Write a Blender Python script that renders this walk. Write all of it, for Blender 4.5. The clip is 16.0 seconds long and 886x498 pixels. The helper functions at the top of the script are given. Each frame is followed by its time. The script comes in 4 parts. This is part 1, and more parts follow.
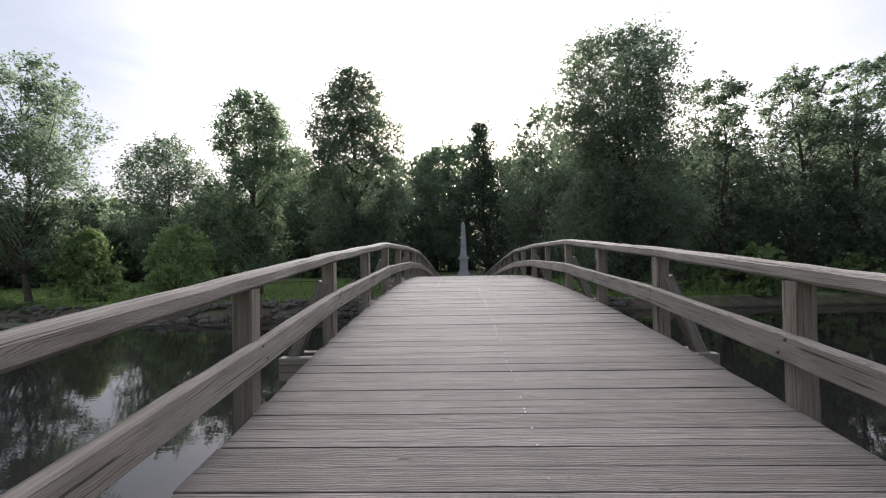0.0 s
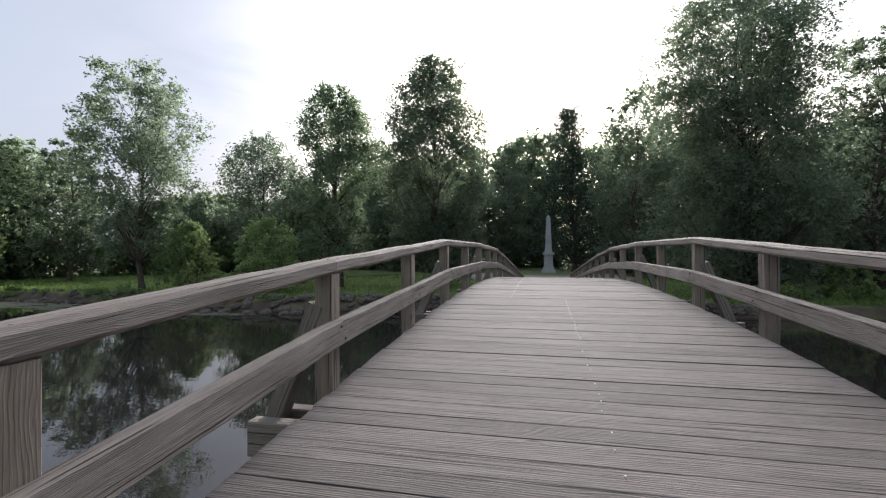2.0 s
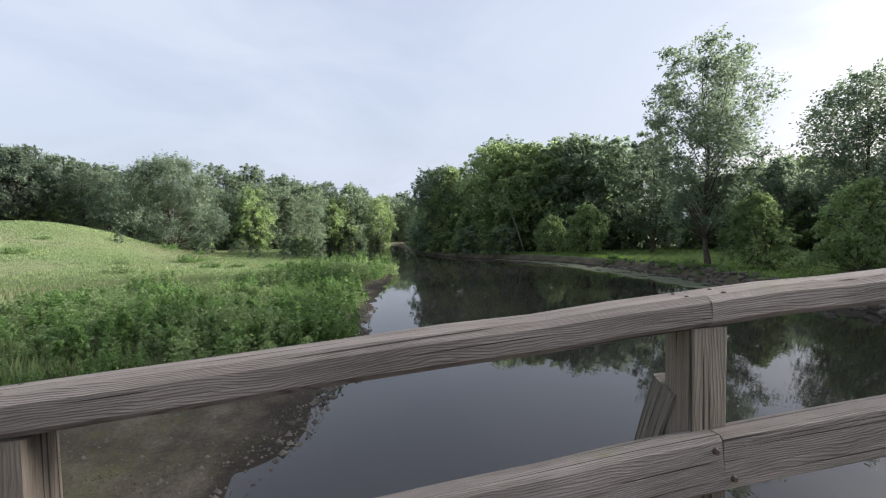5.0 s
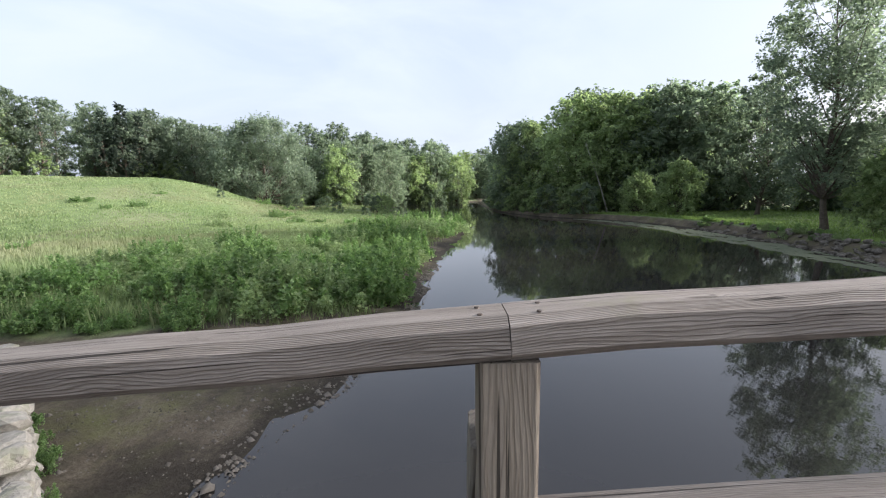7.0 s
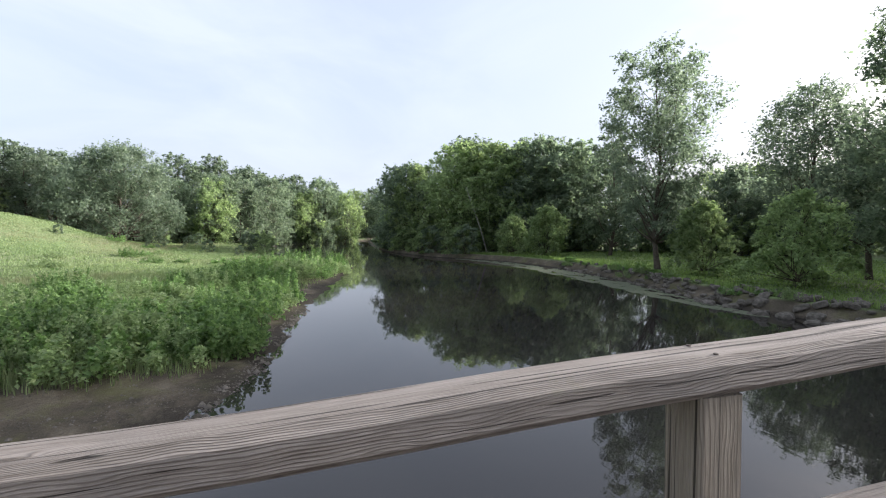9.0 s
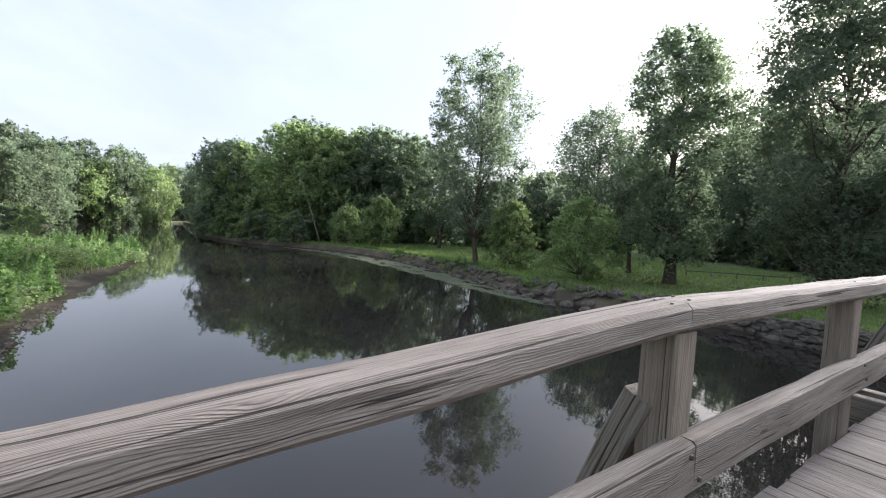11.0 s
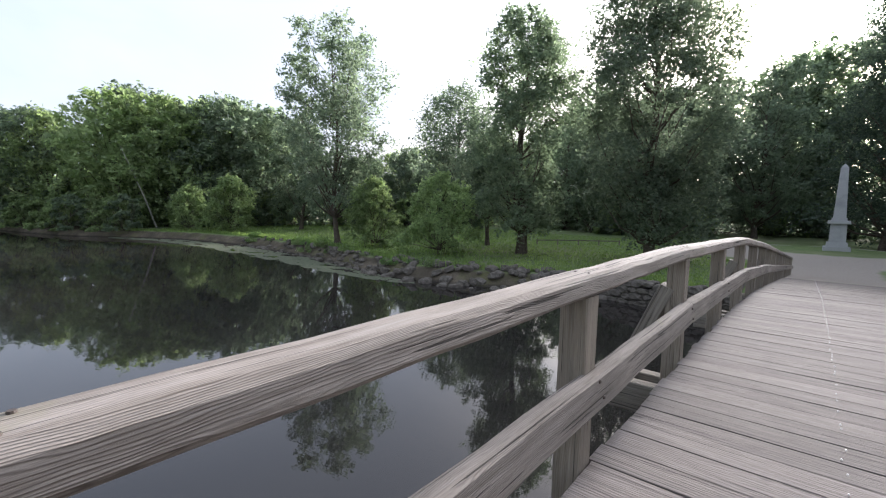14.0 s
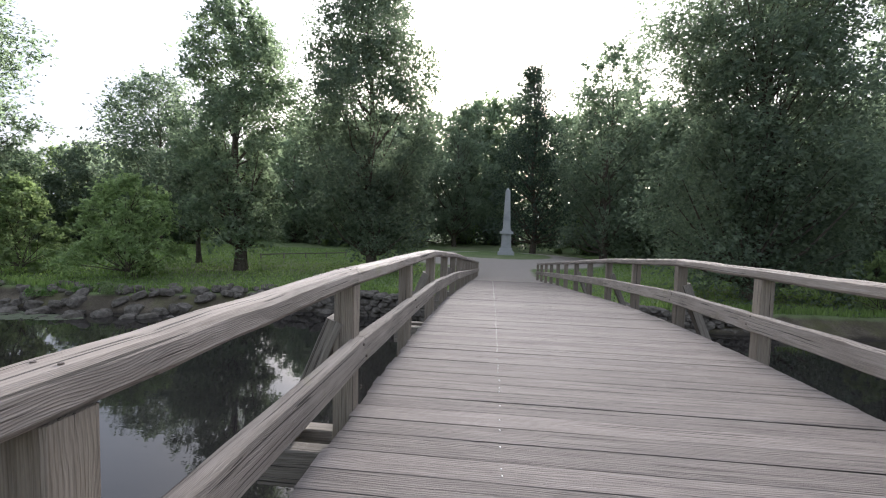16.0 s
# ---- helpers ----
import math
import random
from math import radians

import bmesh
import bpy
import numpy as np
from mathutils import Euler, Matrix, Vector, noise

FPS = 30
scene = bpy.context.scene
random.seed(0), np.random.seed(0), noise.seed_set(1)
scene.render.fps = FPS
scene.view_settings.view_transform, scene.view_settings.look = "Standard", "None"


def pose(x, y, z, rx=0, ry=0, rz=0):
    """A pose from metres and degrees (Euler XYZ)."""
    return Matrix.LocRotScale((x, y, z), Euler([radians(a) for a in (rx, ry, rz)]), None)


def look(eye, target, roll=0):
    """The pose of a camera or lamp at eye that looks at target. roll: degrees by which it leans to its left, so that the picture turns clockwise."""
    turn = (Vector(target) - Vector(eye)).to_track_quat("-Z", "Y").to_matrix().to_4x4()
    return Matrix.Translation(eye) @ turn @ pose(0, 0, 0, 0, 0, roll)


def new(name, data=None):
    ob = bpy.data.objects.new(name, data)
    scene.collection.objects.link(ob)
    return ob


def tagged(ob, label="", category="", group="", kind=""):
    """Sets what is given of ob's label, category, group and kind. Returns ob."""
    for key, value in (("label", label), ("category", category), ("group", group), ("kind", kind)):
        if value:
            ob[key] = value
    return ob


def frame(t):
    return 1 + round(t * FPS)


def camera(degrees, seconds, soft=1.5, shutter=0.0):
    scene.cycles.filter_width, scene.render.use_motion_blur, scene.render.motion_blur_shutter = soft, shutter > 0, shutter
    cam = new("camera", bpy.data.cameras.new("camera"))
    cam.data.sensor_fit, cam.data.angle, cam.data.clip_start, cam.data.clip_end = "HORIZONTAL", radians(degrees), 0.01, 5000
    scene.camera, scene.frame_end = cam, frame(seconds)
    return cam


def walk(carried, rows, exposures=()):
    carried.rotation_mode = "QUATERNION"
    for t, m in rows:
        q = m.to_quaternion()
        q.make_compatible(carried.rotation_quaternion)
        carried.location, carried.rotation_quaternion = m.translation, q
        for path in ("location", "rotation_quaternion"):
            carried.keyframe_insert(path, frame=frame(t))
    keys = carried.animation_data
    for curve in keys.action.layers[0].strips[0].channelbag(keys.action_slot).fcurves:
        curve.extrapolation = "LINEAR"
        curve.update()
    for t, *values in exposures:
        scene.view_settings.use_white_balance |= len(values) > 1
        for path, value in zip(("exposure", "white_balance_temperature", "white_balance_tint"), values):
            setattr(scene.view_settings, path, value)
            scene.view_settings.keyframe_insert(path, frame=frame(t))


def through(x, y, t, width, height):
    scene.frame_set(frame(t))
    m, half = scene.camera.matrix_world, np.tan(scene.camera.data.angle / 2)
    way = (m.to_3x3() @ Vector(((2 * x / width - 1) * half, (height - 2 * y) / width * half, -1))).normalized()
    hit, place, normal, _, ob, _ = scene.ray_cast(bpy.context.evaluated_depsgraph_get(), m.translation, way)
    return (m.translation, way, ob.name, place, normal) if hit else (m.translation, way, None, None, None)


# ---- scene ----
# ---- the walk ----
cam = camera(90.0, 16.0, soft=1.15)
PATH = [
    (0, (-0.426, -3.128, 1.167), (-0.485, -1.129, 1.204), -1.0),
    (0.5, (-0.394, -2.568, 1.155), (-0.354, -0.569, 1.196), 1.6),
    (1, (-0.380, -2.018, 1.177), (-0.321, -0.019, 1.194), 2.2),
    (1.5, (-0.320, -1.500, 1.223), (-0.220, 0.496, 1.131), -0.1),
    (2, (-0.351, -1.008, 1.289), (-0.783, 0.945, 1.302), -0.2),
    (2.5, (-0.443, -0.620, 1.389), (-1.617, 1.000, 1.380), -3.3),
    (3, (-0.490, -0.222, 1.382), (-2.111, 0.950, 1.372), -2.0),
    (3.5, (-0.522, 0.112, 1.406), (-2.291, 1.044, 1.346), -0.3),
    (4, (-0.482, 0.274, 1.469), (-2.332, 1.033, 1.436), -1.1),
    (4.5, (-0.503, 0.596, 1.472), (-2.427, 1.145, 1.447), -1.6),
    (7, (-0.897, 1.924, 1.522), (-2.879, 1.932, 1.258), -0.8),
    (7.5, (-0.865, 2.210, 1.616), (-2.856, 2.189, 1.431), -1.7),
    (8, (-0.825, 2.460, 1.619), (-2.819, 2.548, 1.497), 0.8),
    (8.5, (-0.891, 2.735, 1.670), (-2.870, 3.011, 1.579), 0.2),
    (9, (-0.906, 3.135, 1.709), (-2.844, 3.618, 1.615), 0.2),
    (11.5, (-1.090, 4.746, 1.764), (-2.653, 5.989, 1.641), 2.2),
    (12, (-1.110, 4.909, 1.808), (-2.581, 6.258, 1.676), 1.0),
    (12.5, (-1.116, 5.373, 1.782), (-2.514, 6.796, 1.633), 1.6),
    (13, (-1.125, 5.649, 1.785), (-2.508, 7.082, 1.603), 1.2),
    (13.5, (-1.136, 5.942, 1.806), (-2.494, 7.397, 1.611), 0.3),
    (14, (-1.082, 6.236, 1.818), (-2.355, 7.765, 1.618), 1.2),
    (14.5, (-1.067, 6.604, 1.802), (-2.144, 8.279, 1.614), 2.4),
    (15, (-1.071, 6.866, 1.846), (-1.802, 8.720, 1.674), 2.7),
    (15.5, (-1.004, 7.186, 1.841), (-1.435, 9.134, 1.692), 2.6),
    (16, (-0.952, 7.443, 1.841), (-1.171, 9.428, 1.725), 1.7),
]
walk(cam, [(t, look(eye, aim, roll)) for t, eye, aim, roll in PATH], exposures=[(0.0, 1.34, 6350, 15), (2.0, 1.32, 6350, 15), (3.5, 1.34, 6400, 14), (4.5, 1.42, 6400, 14), (7.0, 1.80, 6350, 14), (9.0, 1.78, 6350, 14), (12.5, 1.98, 6280, 15), (16.0, 1.98, 6280, 15)])

# ---- sky and sun ----
SUN_DIR = Vector((0.018, 0.955, 0.30)).normalized()
world = bpy.data.worlds.new("sky")
scene.world = world
world.use_nodes = True
wn, wl = world.node_tree.nodes, world.node_tree.links
wn.clear()
w_out = wn.new("ShaderNodeOutputWorld")
w_bg = wn.new("ShaderNodeBackground")
w_sky = wn.new("ShaderNodeTexSky")
w_sky.sky_type = "NISHITA"
w_sky.sun_disc = False
w_sky.sun_elevation = math.asin(SUN_DIR.z)
w_sky.sun_rotation = math.atan2(SUN_DIR.x, SUN_DIR.y)
w_sky.air_density, w_sky.dust_density, w_sky.ozone_density = 1.0, 6.0, 1.0
SKY_STRENGTH = 0.10
# thin high cloud over the sky: pale veil, brighter towards the sun
w_geo = wn.new("ShaderNodeTexCoord")
w_map = wn.new("ShaderNodeMapping")
w_map.inputs["Scale"].default_value = (1.0, 1.0, 2.6)
wl.new(w_geo.outputs["Generated"], w_map.inputs["Vector"])
w_noise = wn.new("ShaderNodeTexNoise")
w_noise.inputs["Scale"].default_value = 2.6
w_noise.inputs["Detail"].default_value = 7.0
w_noise.inputs["Roughness"].default_value = 0.55
w_noise.inputs["Distortion"].default_value = 0.6
wl.new(w_map.outputs["Vector"], w_noise.inputs["Vector"])
w_ramp = wn.new("ShaderNodeMapRange")
w_ramp.inputs["From Min"].default_value, w_ramp.inputs["From Max"].default_value = 0.36, 0.66
w_ramp.inputs["To Min"].default_value, w_ramp.inputs["To Max"].default_value = 0.68, 0.97
wl.new(w_noise.outputs["Fac"], w_ramp.inputs["Value"])
w_dot = wn.new("ShaderNodeVectorMath")
w_dot.operation = "DOT_PRODUCT"
w_dot.inputs[1].default_value = SUN_DIR
wl.new(w_geo.outputs["Generated"], w_dot.inputs[0])
w_pos = wn.new("ShaderNodeMath")
w_pos.operation, w_pos.use_clamp = "MAXIMUM", False
w_pos.inputs[1].default_value = 0.0
wl.new(w_dot.outputs["Value"], w_pos.inputs[0])
w_pow = wn.new("ShaderNodeMath")
w_pow.operation = "POWER"
w_pow.inputs[1].default_value = 13.0
wl.new(w_pos.outputs[0], w_pow.inputs[0])
w_veil = wn.new("ShaderNodeMixRGB")
w_veil.inputs["Color1"].default_value = (2.5, 2.8, 3.24, 1)
w_veil.inputs["Color2"].default_value = (15.0, 14.9, 14.7, 1)
wl.new(w_pow.outputs[0], w_veil.inputs["Fac"])
w_mix = wn.new("ShaderNodeMixRGB")
wl.new(w_ramp.outputs["Result"], w_mix.inputs["Fac"])
wl.new(w_sky.outputs["Color"], w_mix.inputs["Color1"])
wl.new(w_veil.outputs["Color"], w_mix.inputs["Color2"])
wl.new(w_mix.outputs["Color"], w_bg.inputs["Color"])
w_bg.inputs["Strength"].default_value = SKY_STRENGTH
wl.new(w_bg.outputs["Background"], w_out.inputs["Surface"])

sun_data = bpy.data.lights.new("sun", "SUN")
sun_data.energy, sun_data.angle, sun_data.color = 4.4, radians(13), (1.0, 0.97, 0.92)
sun = new("sun", sun_data)
sun.matrix_world = look(SUN_DIR * 200, (0, 0, 0))

# ---- materials ----


class Mat:
    """A node material with a few shorthand makers."""

    def __init__(self, name, rough=0.8, spec=0.3):
        self.m = bpy.data.materials.new(name)
        self.m.use_nodes = True
        self.n, self.l = self.m.node_tree.nodes, self.m.node_tree.links
        self.b = self.n["Principled BSDF"]
        self.b.inputs["Roughness"].default_value = rough
        self.b.inputs["Specular IOR Level"].default_value = spec
        self.obj = self.n.new("ShaderNodeTexCoord").outputs["Object"]
        self.info = self.n.new("ShaderNodeObjectInfo")

    def put(self, value, socket):
        if isinstance(value, bpy.types.NodeSocket):
            self.l.new(value, socket)
        else:
            socket.default_value = value

    def math(self, op, a, b=0.0, clamp=False):
        q = self.n.new("ShaderNodeMath")
        q.operation, q.use_clamp = op, clamp
        self.put(a, q.inputs[0])
        self.put(b, q.inputs[1])
        return q.outputs[0]

    def mapped(self, vec, scale=(1, 1, 1), shift=None):
        q = self.n.new("ShaderNodeMapping")
        self.l.new(vec, q.inputs["Vector"])
        q.inputs["Scale"].default_value = scale
        if shift is not None:
            self.put(shift, q.inputs["Location"])
        return q.outputs["Vector"]

    def spread(self, amount=37.0):
        """A shift of its own for every object."""
        q = self.n.new("ShaderNodeCombineXYZ")
        for i, k in enumerate((1.0, 2.7, 4.3)):
            self.l.new(self.math("MULTIPLY", self.info.outputs["Random"], amount * k), q.inputs[i])
        return q.outputs[0]

    def noise(self, vec, scale, detail=4.0, rough=0.55, distort=0.0):
        q = self.n.new("ShaderNodeTexNoise")
        self.l.new(vec, q.inputs["Vector"])
        q.inputs["Scale"].default_value, q.inputs["Detail"].default_value = scale, detail
        q.inputs["Roughness"].default_value, q.inputs["Distortion"].default_value = rough, distort
        return q.outputs["Fac"]

    def ramp(self, fac, stops):
        q = self.n.new("ShaderNodeValToRGB")
        self.l.new(fac, q.inputs["Fac"])
        e = q.color_ramp.elements
        while len(e) < len(stops):
            e.new(0.5)
        for el, (p, c) in zip(e, stops):
            el.position = p
            el.color = (*c, 1) if len(c) == 3 else c
        return q.outputs["Color"]

    def mix(self, fac, a, b, mode="MIX"):
        q = self.n.new("ShaderNodeMixRGB")
        q.blend_type = mode
        self.put(fac, q.inputs["Fac"])
        self.put((*a, 1) if isinstance(a, tuple) else a, q.inputs["Color1"])
        self.put((*b, 1) if isinstance(b, tuple) else b, q.inputs["Color2"])
        return q.outputs["Color"]

    def color(self, c):
        self.put((*c, 1) if isinstance(c, tuple) else c, self.b.inputs["Base Color"])

    def bump(self, height, strength=0.5, distance=0.01, after=None):
        q = self.n.new("ShaderNodeBump")
        q.inputs["Strength"].default_value, q.inputs["Distance"].default_value = strength, distance
        self.l.new(height, q.inputs["Height"])
        if after is not None:
            self.l.new(after, q.inputs["Normal"])
        self.l.new(q.outputs["Normal"], self.b.inputs["Normal"])
        return q.outputs["Normal"]


def wood_material(name, pale, mid, dark, ring=60.0, moss=0.0, rings_by=0.35, slope=0.8):
    """Weathered timber; the grain runs along the object's x axis."""
    k = Mat(name, 0.85, 0.2)
    at = k.mapped(k.obj, (1, 1, 1), k.spread())
    sep = k.n.new("ShaderNodeSeparateXYZ")
    k.l.new(at, sep.inputs[0])
    # growth rings: thin dark late-wood lines across a slowly wandering distance
    sway = k.math("MULTIPLY", k.noise(k.mapped(at, (0.9, 3.2, 3.2)), 1.5, 3.0, 0.5), 0.10)
    shake = k.math("MULTIPLY", k.noise(k.mapped(at, (4.0, 30.0, 30.0)), 2.0, 2.0), 0.007)
    across = k.math("ADD", k.math("ADD", sep.outputs[1], k.math("MULTIPLY", sep.outputs[2], slope)), k.math("ADD", sway, shake))
    # knots: the rings swerve round them
    cell = k.n.new("ShaderNodeTexVoronoi")
    cell.inputs["Scale"].default_value = 1.0
    k.l.new(k.mapped(at, (1.15, 4.6, 4.6)), cell.inputs["Vector"])
    near = k.math("SUBTRACT", 1.0, k.math("MULTIPLY", cell.outputs["Distance"], 3.4), True)
    knot = k.math("MULTIPLY", near, near)
    across = k.math("ADD", across, k.math("MULTIPLY", knot, 0.05))
    rings = k.math("MULTIPLY_ADD", k.math("SINE", k.math("MULTIPLY", across, ring * 6.283)), 0.5)
    rings.node.inputs[2].default_value = 0.5
    late = k.math("POWER", rings, 2.6)
    fibre = k.noise(k.mapped(at, (2.2, 75.0, 75.0)), 2.4, 5.0, 0.7)
    fine = k.noise(k.mapped(at, (7.0, 190.0, 190.0)), 2.4, 3.0, 0.7)
    blotch = k.noise(k.mapped(at, (0.7, 2.5, 2.5)), 1.7, 5.0, 0.62)
    patchy = k.noise(k.mapped(at, (1.6, 9.0, 9.0)), 1.3, 3.0)
    crack = k.noise(k.mapped(at, (0.42, 58.0, 58.0)), 1.5, 1.5, 0.4, 0.25)
    streak = k.noise(k.mapped(at, (0.8, 26.0, 26.0)), 2.0, 4.0, 0.6, 0.2)
    tone = k.math("ADD", k.math("MULTIPLY", fibre, 0.38), k.math("ADD", k.math("MULTIPLY", fine, 0.2), k.math("MULTIPLY", streak, 0.42)))
    base = k.ramp(tone, [(0.33, dark), (0.48, mid), (0.63, pale)])
    base = k.mix(k.math("MULTIPLY", k.math("SUBTRACT", blotch, 0.48), 2.4, True), base, tuple(0.66 * c for c in mid))
    scuff = k.noise(k.mapped(at, (2.6, 11.0, 11.0)), 2.2, 5.0, 0.66)
    base = k.mix(k.math("MULTIPLY", k.math("MULTIPLY", k.math("SUBTRACT", scuff, 0.53), 3.2, True), 0.6), base, tuple(0.94 * c for c in pale))
    stain = k.noise(k.mapped(at, (1.3, 4.2, 4.2)), 3.1, 5.0, 0.7, 0.5)
    base = k.mix(k.math("MULTIPLY", k.math("MULTIPLY", k.math("SUBTRACT", stain, 0.55), 4.0, True), 0.35), base, tuple(0.9 * a + 0.1 * b for a, b in zip(dark, mid)))
    worn = k.math("MULTIPLY", k.math("SUBTRACT", patchy, 0.40), 4.0, True)
    lines = k.math("MULTIPLY", late, k.math("MULTIPLY", worn, rings_by * 1.5))
    base = k.mix(lines, base, tuple(0.75 * c for c in dark))
    eye = k.math("MULTIPLY", k.math("SUBTRACT", knot, 0.62), 7.0, True)
    base = k.mix(k.math("MULTIPLY", eye, 0.7), base, tuple(0.6 * c for c in dark))
    tint = k.math("MULTIPLY_ADD", k.info.outputs["Random"], 0.34)
    tint.node.inputs[2].default_value = 0.83
    base = k.mix(1.0, base, tint, "MULTIPLY")
    split = k.math("MULTIPLY", k.math("SUBTRACT", crack, 0.65), 40.0, True)
    base = k.mix(k.math("MULTIPLY", split, 0.88), base, (0.035, 0.03, 0.026))
    if moss:
        green = k.noise(at, 1.7, 5.0, 0.7)
        base = k.mix(k.math("MULTIPLY", k.math("SUBTRACT", green, 1 - moss), 4.0, True), base, (0.19, 0.20, 0.07))
    k.color(base)
    height = k.math("SUBTRACT", k.math("SUBTRACT", fibre, k.math("MULTIPLY", late, -0.45)), k.math("MULTIPLY", split, 2.2))
    k.bump(height, 0.7, 0.005)
    return k.m


M_DECK = wood_material("weathered deck planks", (0.222, 0.195, 0.179), (0.150, 0.130, 0.118), (0.079, 0.067, 0.060), 55.0, 0.0, 0.13)
M_RAIL = wood_material("weathered rail timber", (0.388, 0.342, 0.306), (0.288, 0.250, 0.217), (0.146, 0.118, 0.097), 150.0, 0.39, 0.55)
M_POST = wood_material("weathered post timber", (0.300, 0.258, 0.212), (0.222, 0.187, 0.149), (0.118, 0.095, 0.072), 90.0, 0.30, 0.34)
M_BEAM = wood_material("dark under beams", (0.30, 0.27, 0.23), (0.21, 0.185, 0.155), (0.10, 0.085, 0.07), 70.0, 0.38, 0.16)


def plain_material(name, a, b, scale, rough=0.85, bump=0.4, dist=0.02, spec=0.25, c=None, scale2=None, detail=6.0):
    k = Mat(name, rough, spec)
    at = k.mapped(k.obj, (1, 1, 1), k.spread(11.0))
    f = k.noise(at, scale, detail, 0.62)
    col = k.ramp(f, [(0.3, a), (0.7, b)])
    if c:
        g = k.noise(at, scale2 or scale * 0.17, 4.0, 0.6)
        col = k.mix(k.math("MULTIPLY", k.math("SUBTRACT", g, 0.5), 5.0, True), col, c)
    k.color(col)
    k.bump(f, bump, dist)
    return k.m


M_STONE = plain_material("bank stone", (0.070, 0.061, 0.052), (0.19, 0.17, 0.145), 5.0, 0.9, 0.8, 0.05, 0.2, (0.06, 0.055, 0.042), 1.6)
M_WALLSTONE = plain_material("pale wall stone", (0.18, 0.165, 0.142), (0.33, 0.31, 0.27), 6.0, 0.9, 0.7, 0.03, 0.2, (0.20, 0.20, 0.14), 1.9)
M_GRANITE = plain_material("grey granite", (0.34, 0.34, 0.35), (0.48, 0.48, 0.485), 26.0, 0.8, 0.2, 0.004, 0.3, (0.30, 0.31, 0.32), 0.9)
M_BARK = plain_material("bark", (0.055, 0.045, 0.036), (0.15, 0.125, 0.10), 7.0, 0.95, 0.9, 0.05, 0.1)
M_NAIL = plain_material("worn nail heads", (0.52, 0.52, 0.51), (0.68, 0.68, 0.66), 60.0, 0.4, 0.1, 0.001, 0.5)
M_BOLT = plain_material("rusted bolt", (0.05, 0.04, 0.035), (0.10, 0.07, 0.05), 60.0, 0.6, 0.2, 0.001, 0.4)


def leaf_material(name, dark, light, through, gloss=0.35, patch=0.35, by=0.55, dry=None):
    k = Mat(name, 0.55, gloss)
    geo = k.n.new("ShaderNodeNewGeometry")
    isl = geo.outputs["Random Per Island"]
    big = k.noise(k.obj, patch, 3.0)
    f = k.math("ADD", k.math("MULTIPLY", isl, 1.2 - by), k.math("MULTIPLY", big, by))
    col = k.ramp(f, [(0.15, dark), (0.95, light)])
    if dry:
        parched = k.noise(k.mapped(k.obj, (0.6, 1.5, 1.0)), 0.07, 5.0, 0.65, 0.4)
        col = k.mix(k.math("MULTIPLY", k.math("SUBTRACT", parched, 0.47), 5.0, True), col, dry)
    own = k.math("MULTIPLY_ADD", k.info.outputs["Random"], 0.4)
    own.node.inputs[2].default_value = 0.8
    col = k.mix(1.0, col, own, "MULTIPLY")
    k.color(col)
    tr = k.n.new("ShaderNodeBsdfTranslucent")
    k.l.new(k.mix(1.0, col, through, "MULTIPLY"), tr.inputs["Color"])
    mx = k.n.new("ShaderNodeMixShader")
    mx.inputs[0].default_value = 0.56
    k.l.new(k.b.outputs[0], mx.inputs[1])
    k.l.new(tr.outputs[0], mx.inputs[2])
    k.l.new(mx.outputs[0], k.n["Material Output"].inputs["Surface"])
    return k.m


M_LEAF = leaf_material("broad leaves", (0.084, 0.120, 0.080), (0.190, 0.236, 0.155), (1.6, 1.65, 1.45))
# the willows' own pale green; on woods and undergrowth it stands in for haze
M_LEAF_PALE = leaf_material("pale leaves of willows and hazed woods", (0.120, 0.172, 0.084), (0.270, 0.335, 0.170), (1.6, 1.65, 1.3))
M_LEAF_DARK = leaf_material("dark oak leaves", (0.078, 0.107, 0.079), (0.166, 0.205, 0.142), (1.6, 1.65, 1.45))
M_NEEDLE = leaf_material("pine needles", (0.030, 0.050, 0.038), (0.072, 0.098, 0.074), (1.3, 1.3, 1.1))
M_WEED = leaf_material("bank weeds", (0.085, 0.150, 0.055), (0.235, 0.33, 0.145), (1.3, 1.45, 0.95))
M_LAWN = leaf_material("lawn grass", (0.115, 0.180, 0.060), (0.270, 0.350, 0.140), (1.3, 1.4, 0.9), 0.2, 0.25, 0.7)
M_GRASS = leaf_material("meadow grass", (0.098, 0.156, 0.066), (0.255, 0.310, 0.160), (1.2, 1.25, 0.9), 0.2, 0.10, 0.85, (0.235, 0.235, 0.150))

# ---- the lie of the land ----
WATER_Z = -2.8
NEAR_X = [-400, -170, -115, -90, -70, -58, -52, -48, -38, -31, -22.5, -17, -15, -12.2, -10.2, -8.5, -6.5, -3, 0, 20, 60, 400]
NEAR_Y = [-14, -14, -10, -9, -2, 4, 5.5, 4.8, 3.4, 2.3, 1.35, 1.1, 0.8, 0, -0.2, -1.0, -1.5, -1.8, -1.9, -4, -10, -10]
FAR_X = [-400, -170, -150, -110, -90, -80, -69, -62, -56, -45.5, -32.5, -25.5, -20, -17, -13, -9, -5, 0, 8, 20, 60, 400]
FAR_Y = [4, 4, 14, 12, 12, 13.5, 17.2, 22.5, 26, 28, 27.4, 26, 25.4, 26, 27.8, 28.9, 28.2, 27.4, 28, 29, 32, 32]


def near_edge(x):
    return np.interp(x, NEAR_X, NEAR_Y)


def far_edge(x):
    return np.interp(x, FAR_X, FAR_Y)


def smooth(t):
    t = np.clip(t, 0, 1)
    return t * t * (3 - 2 * t)


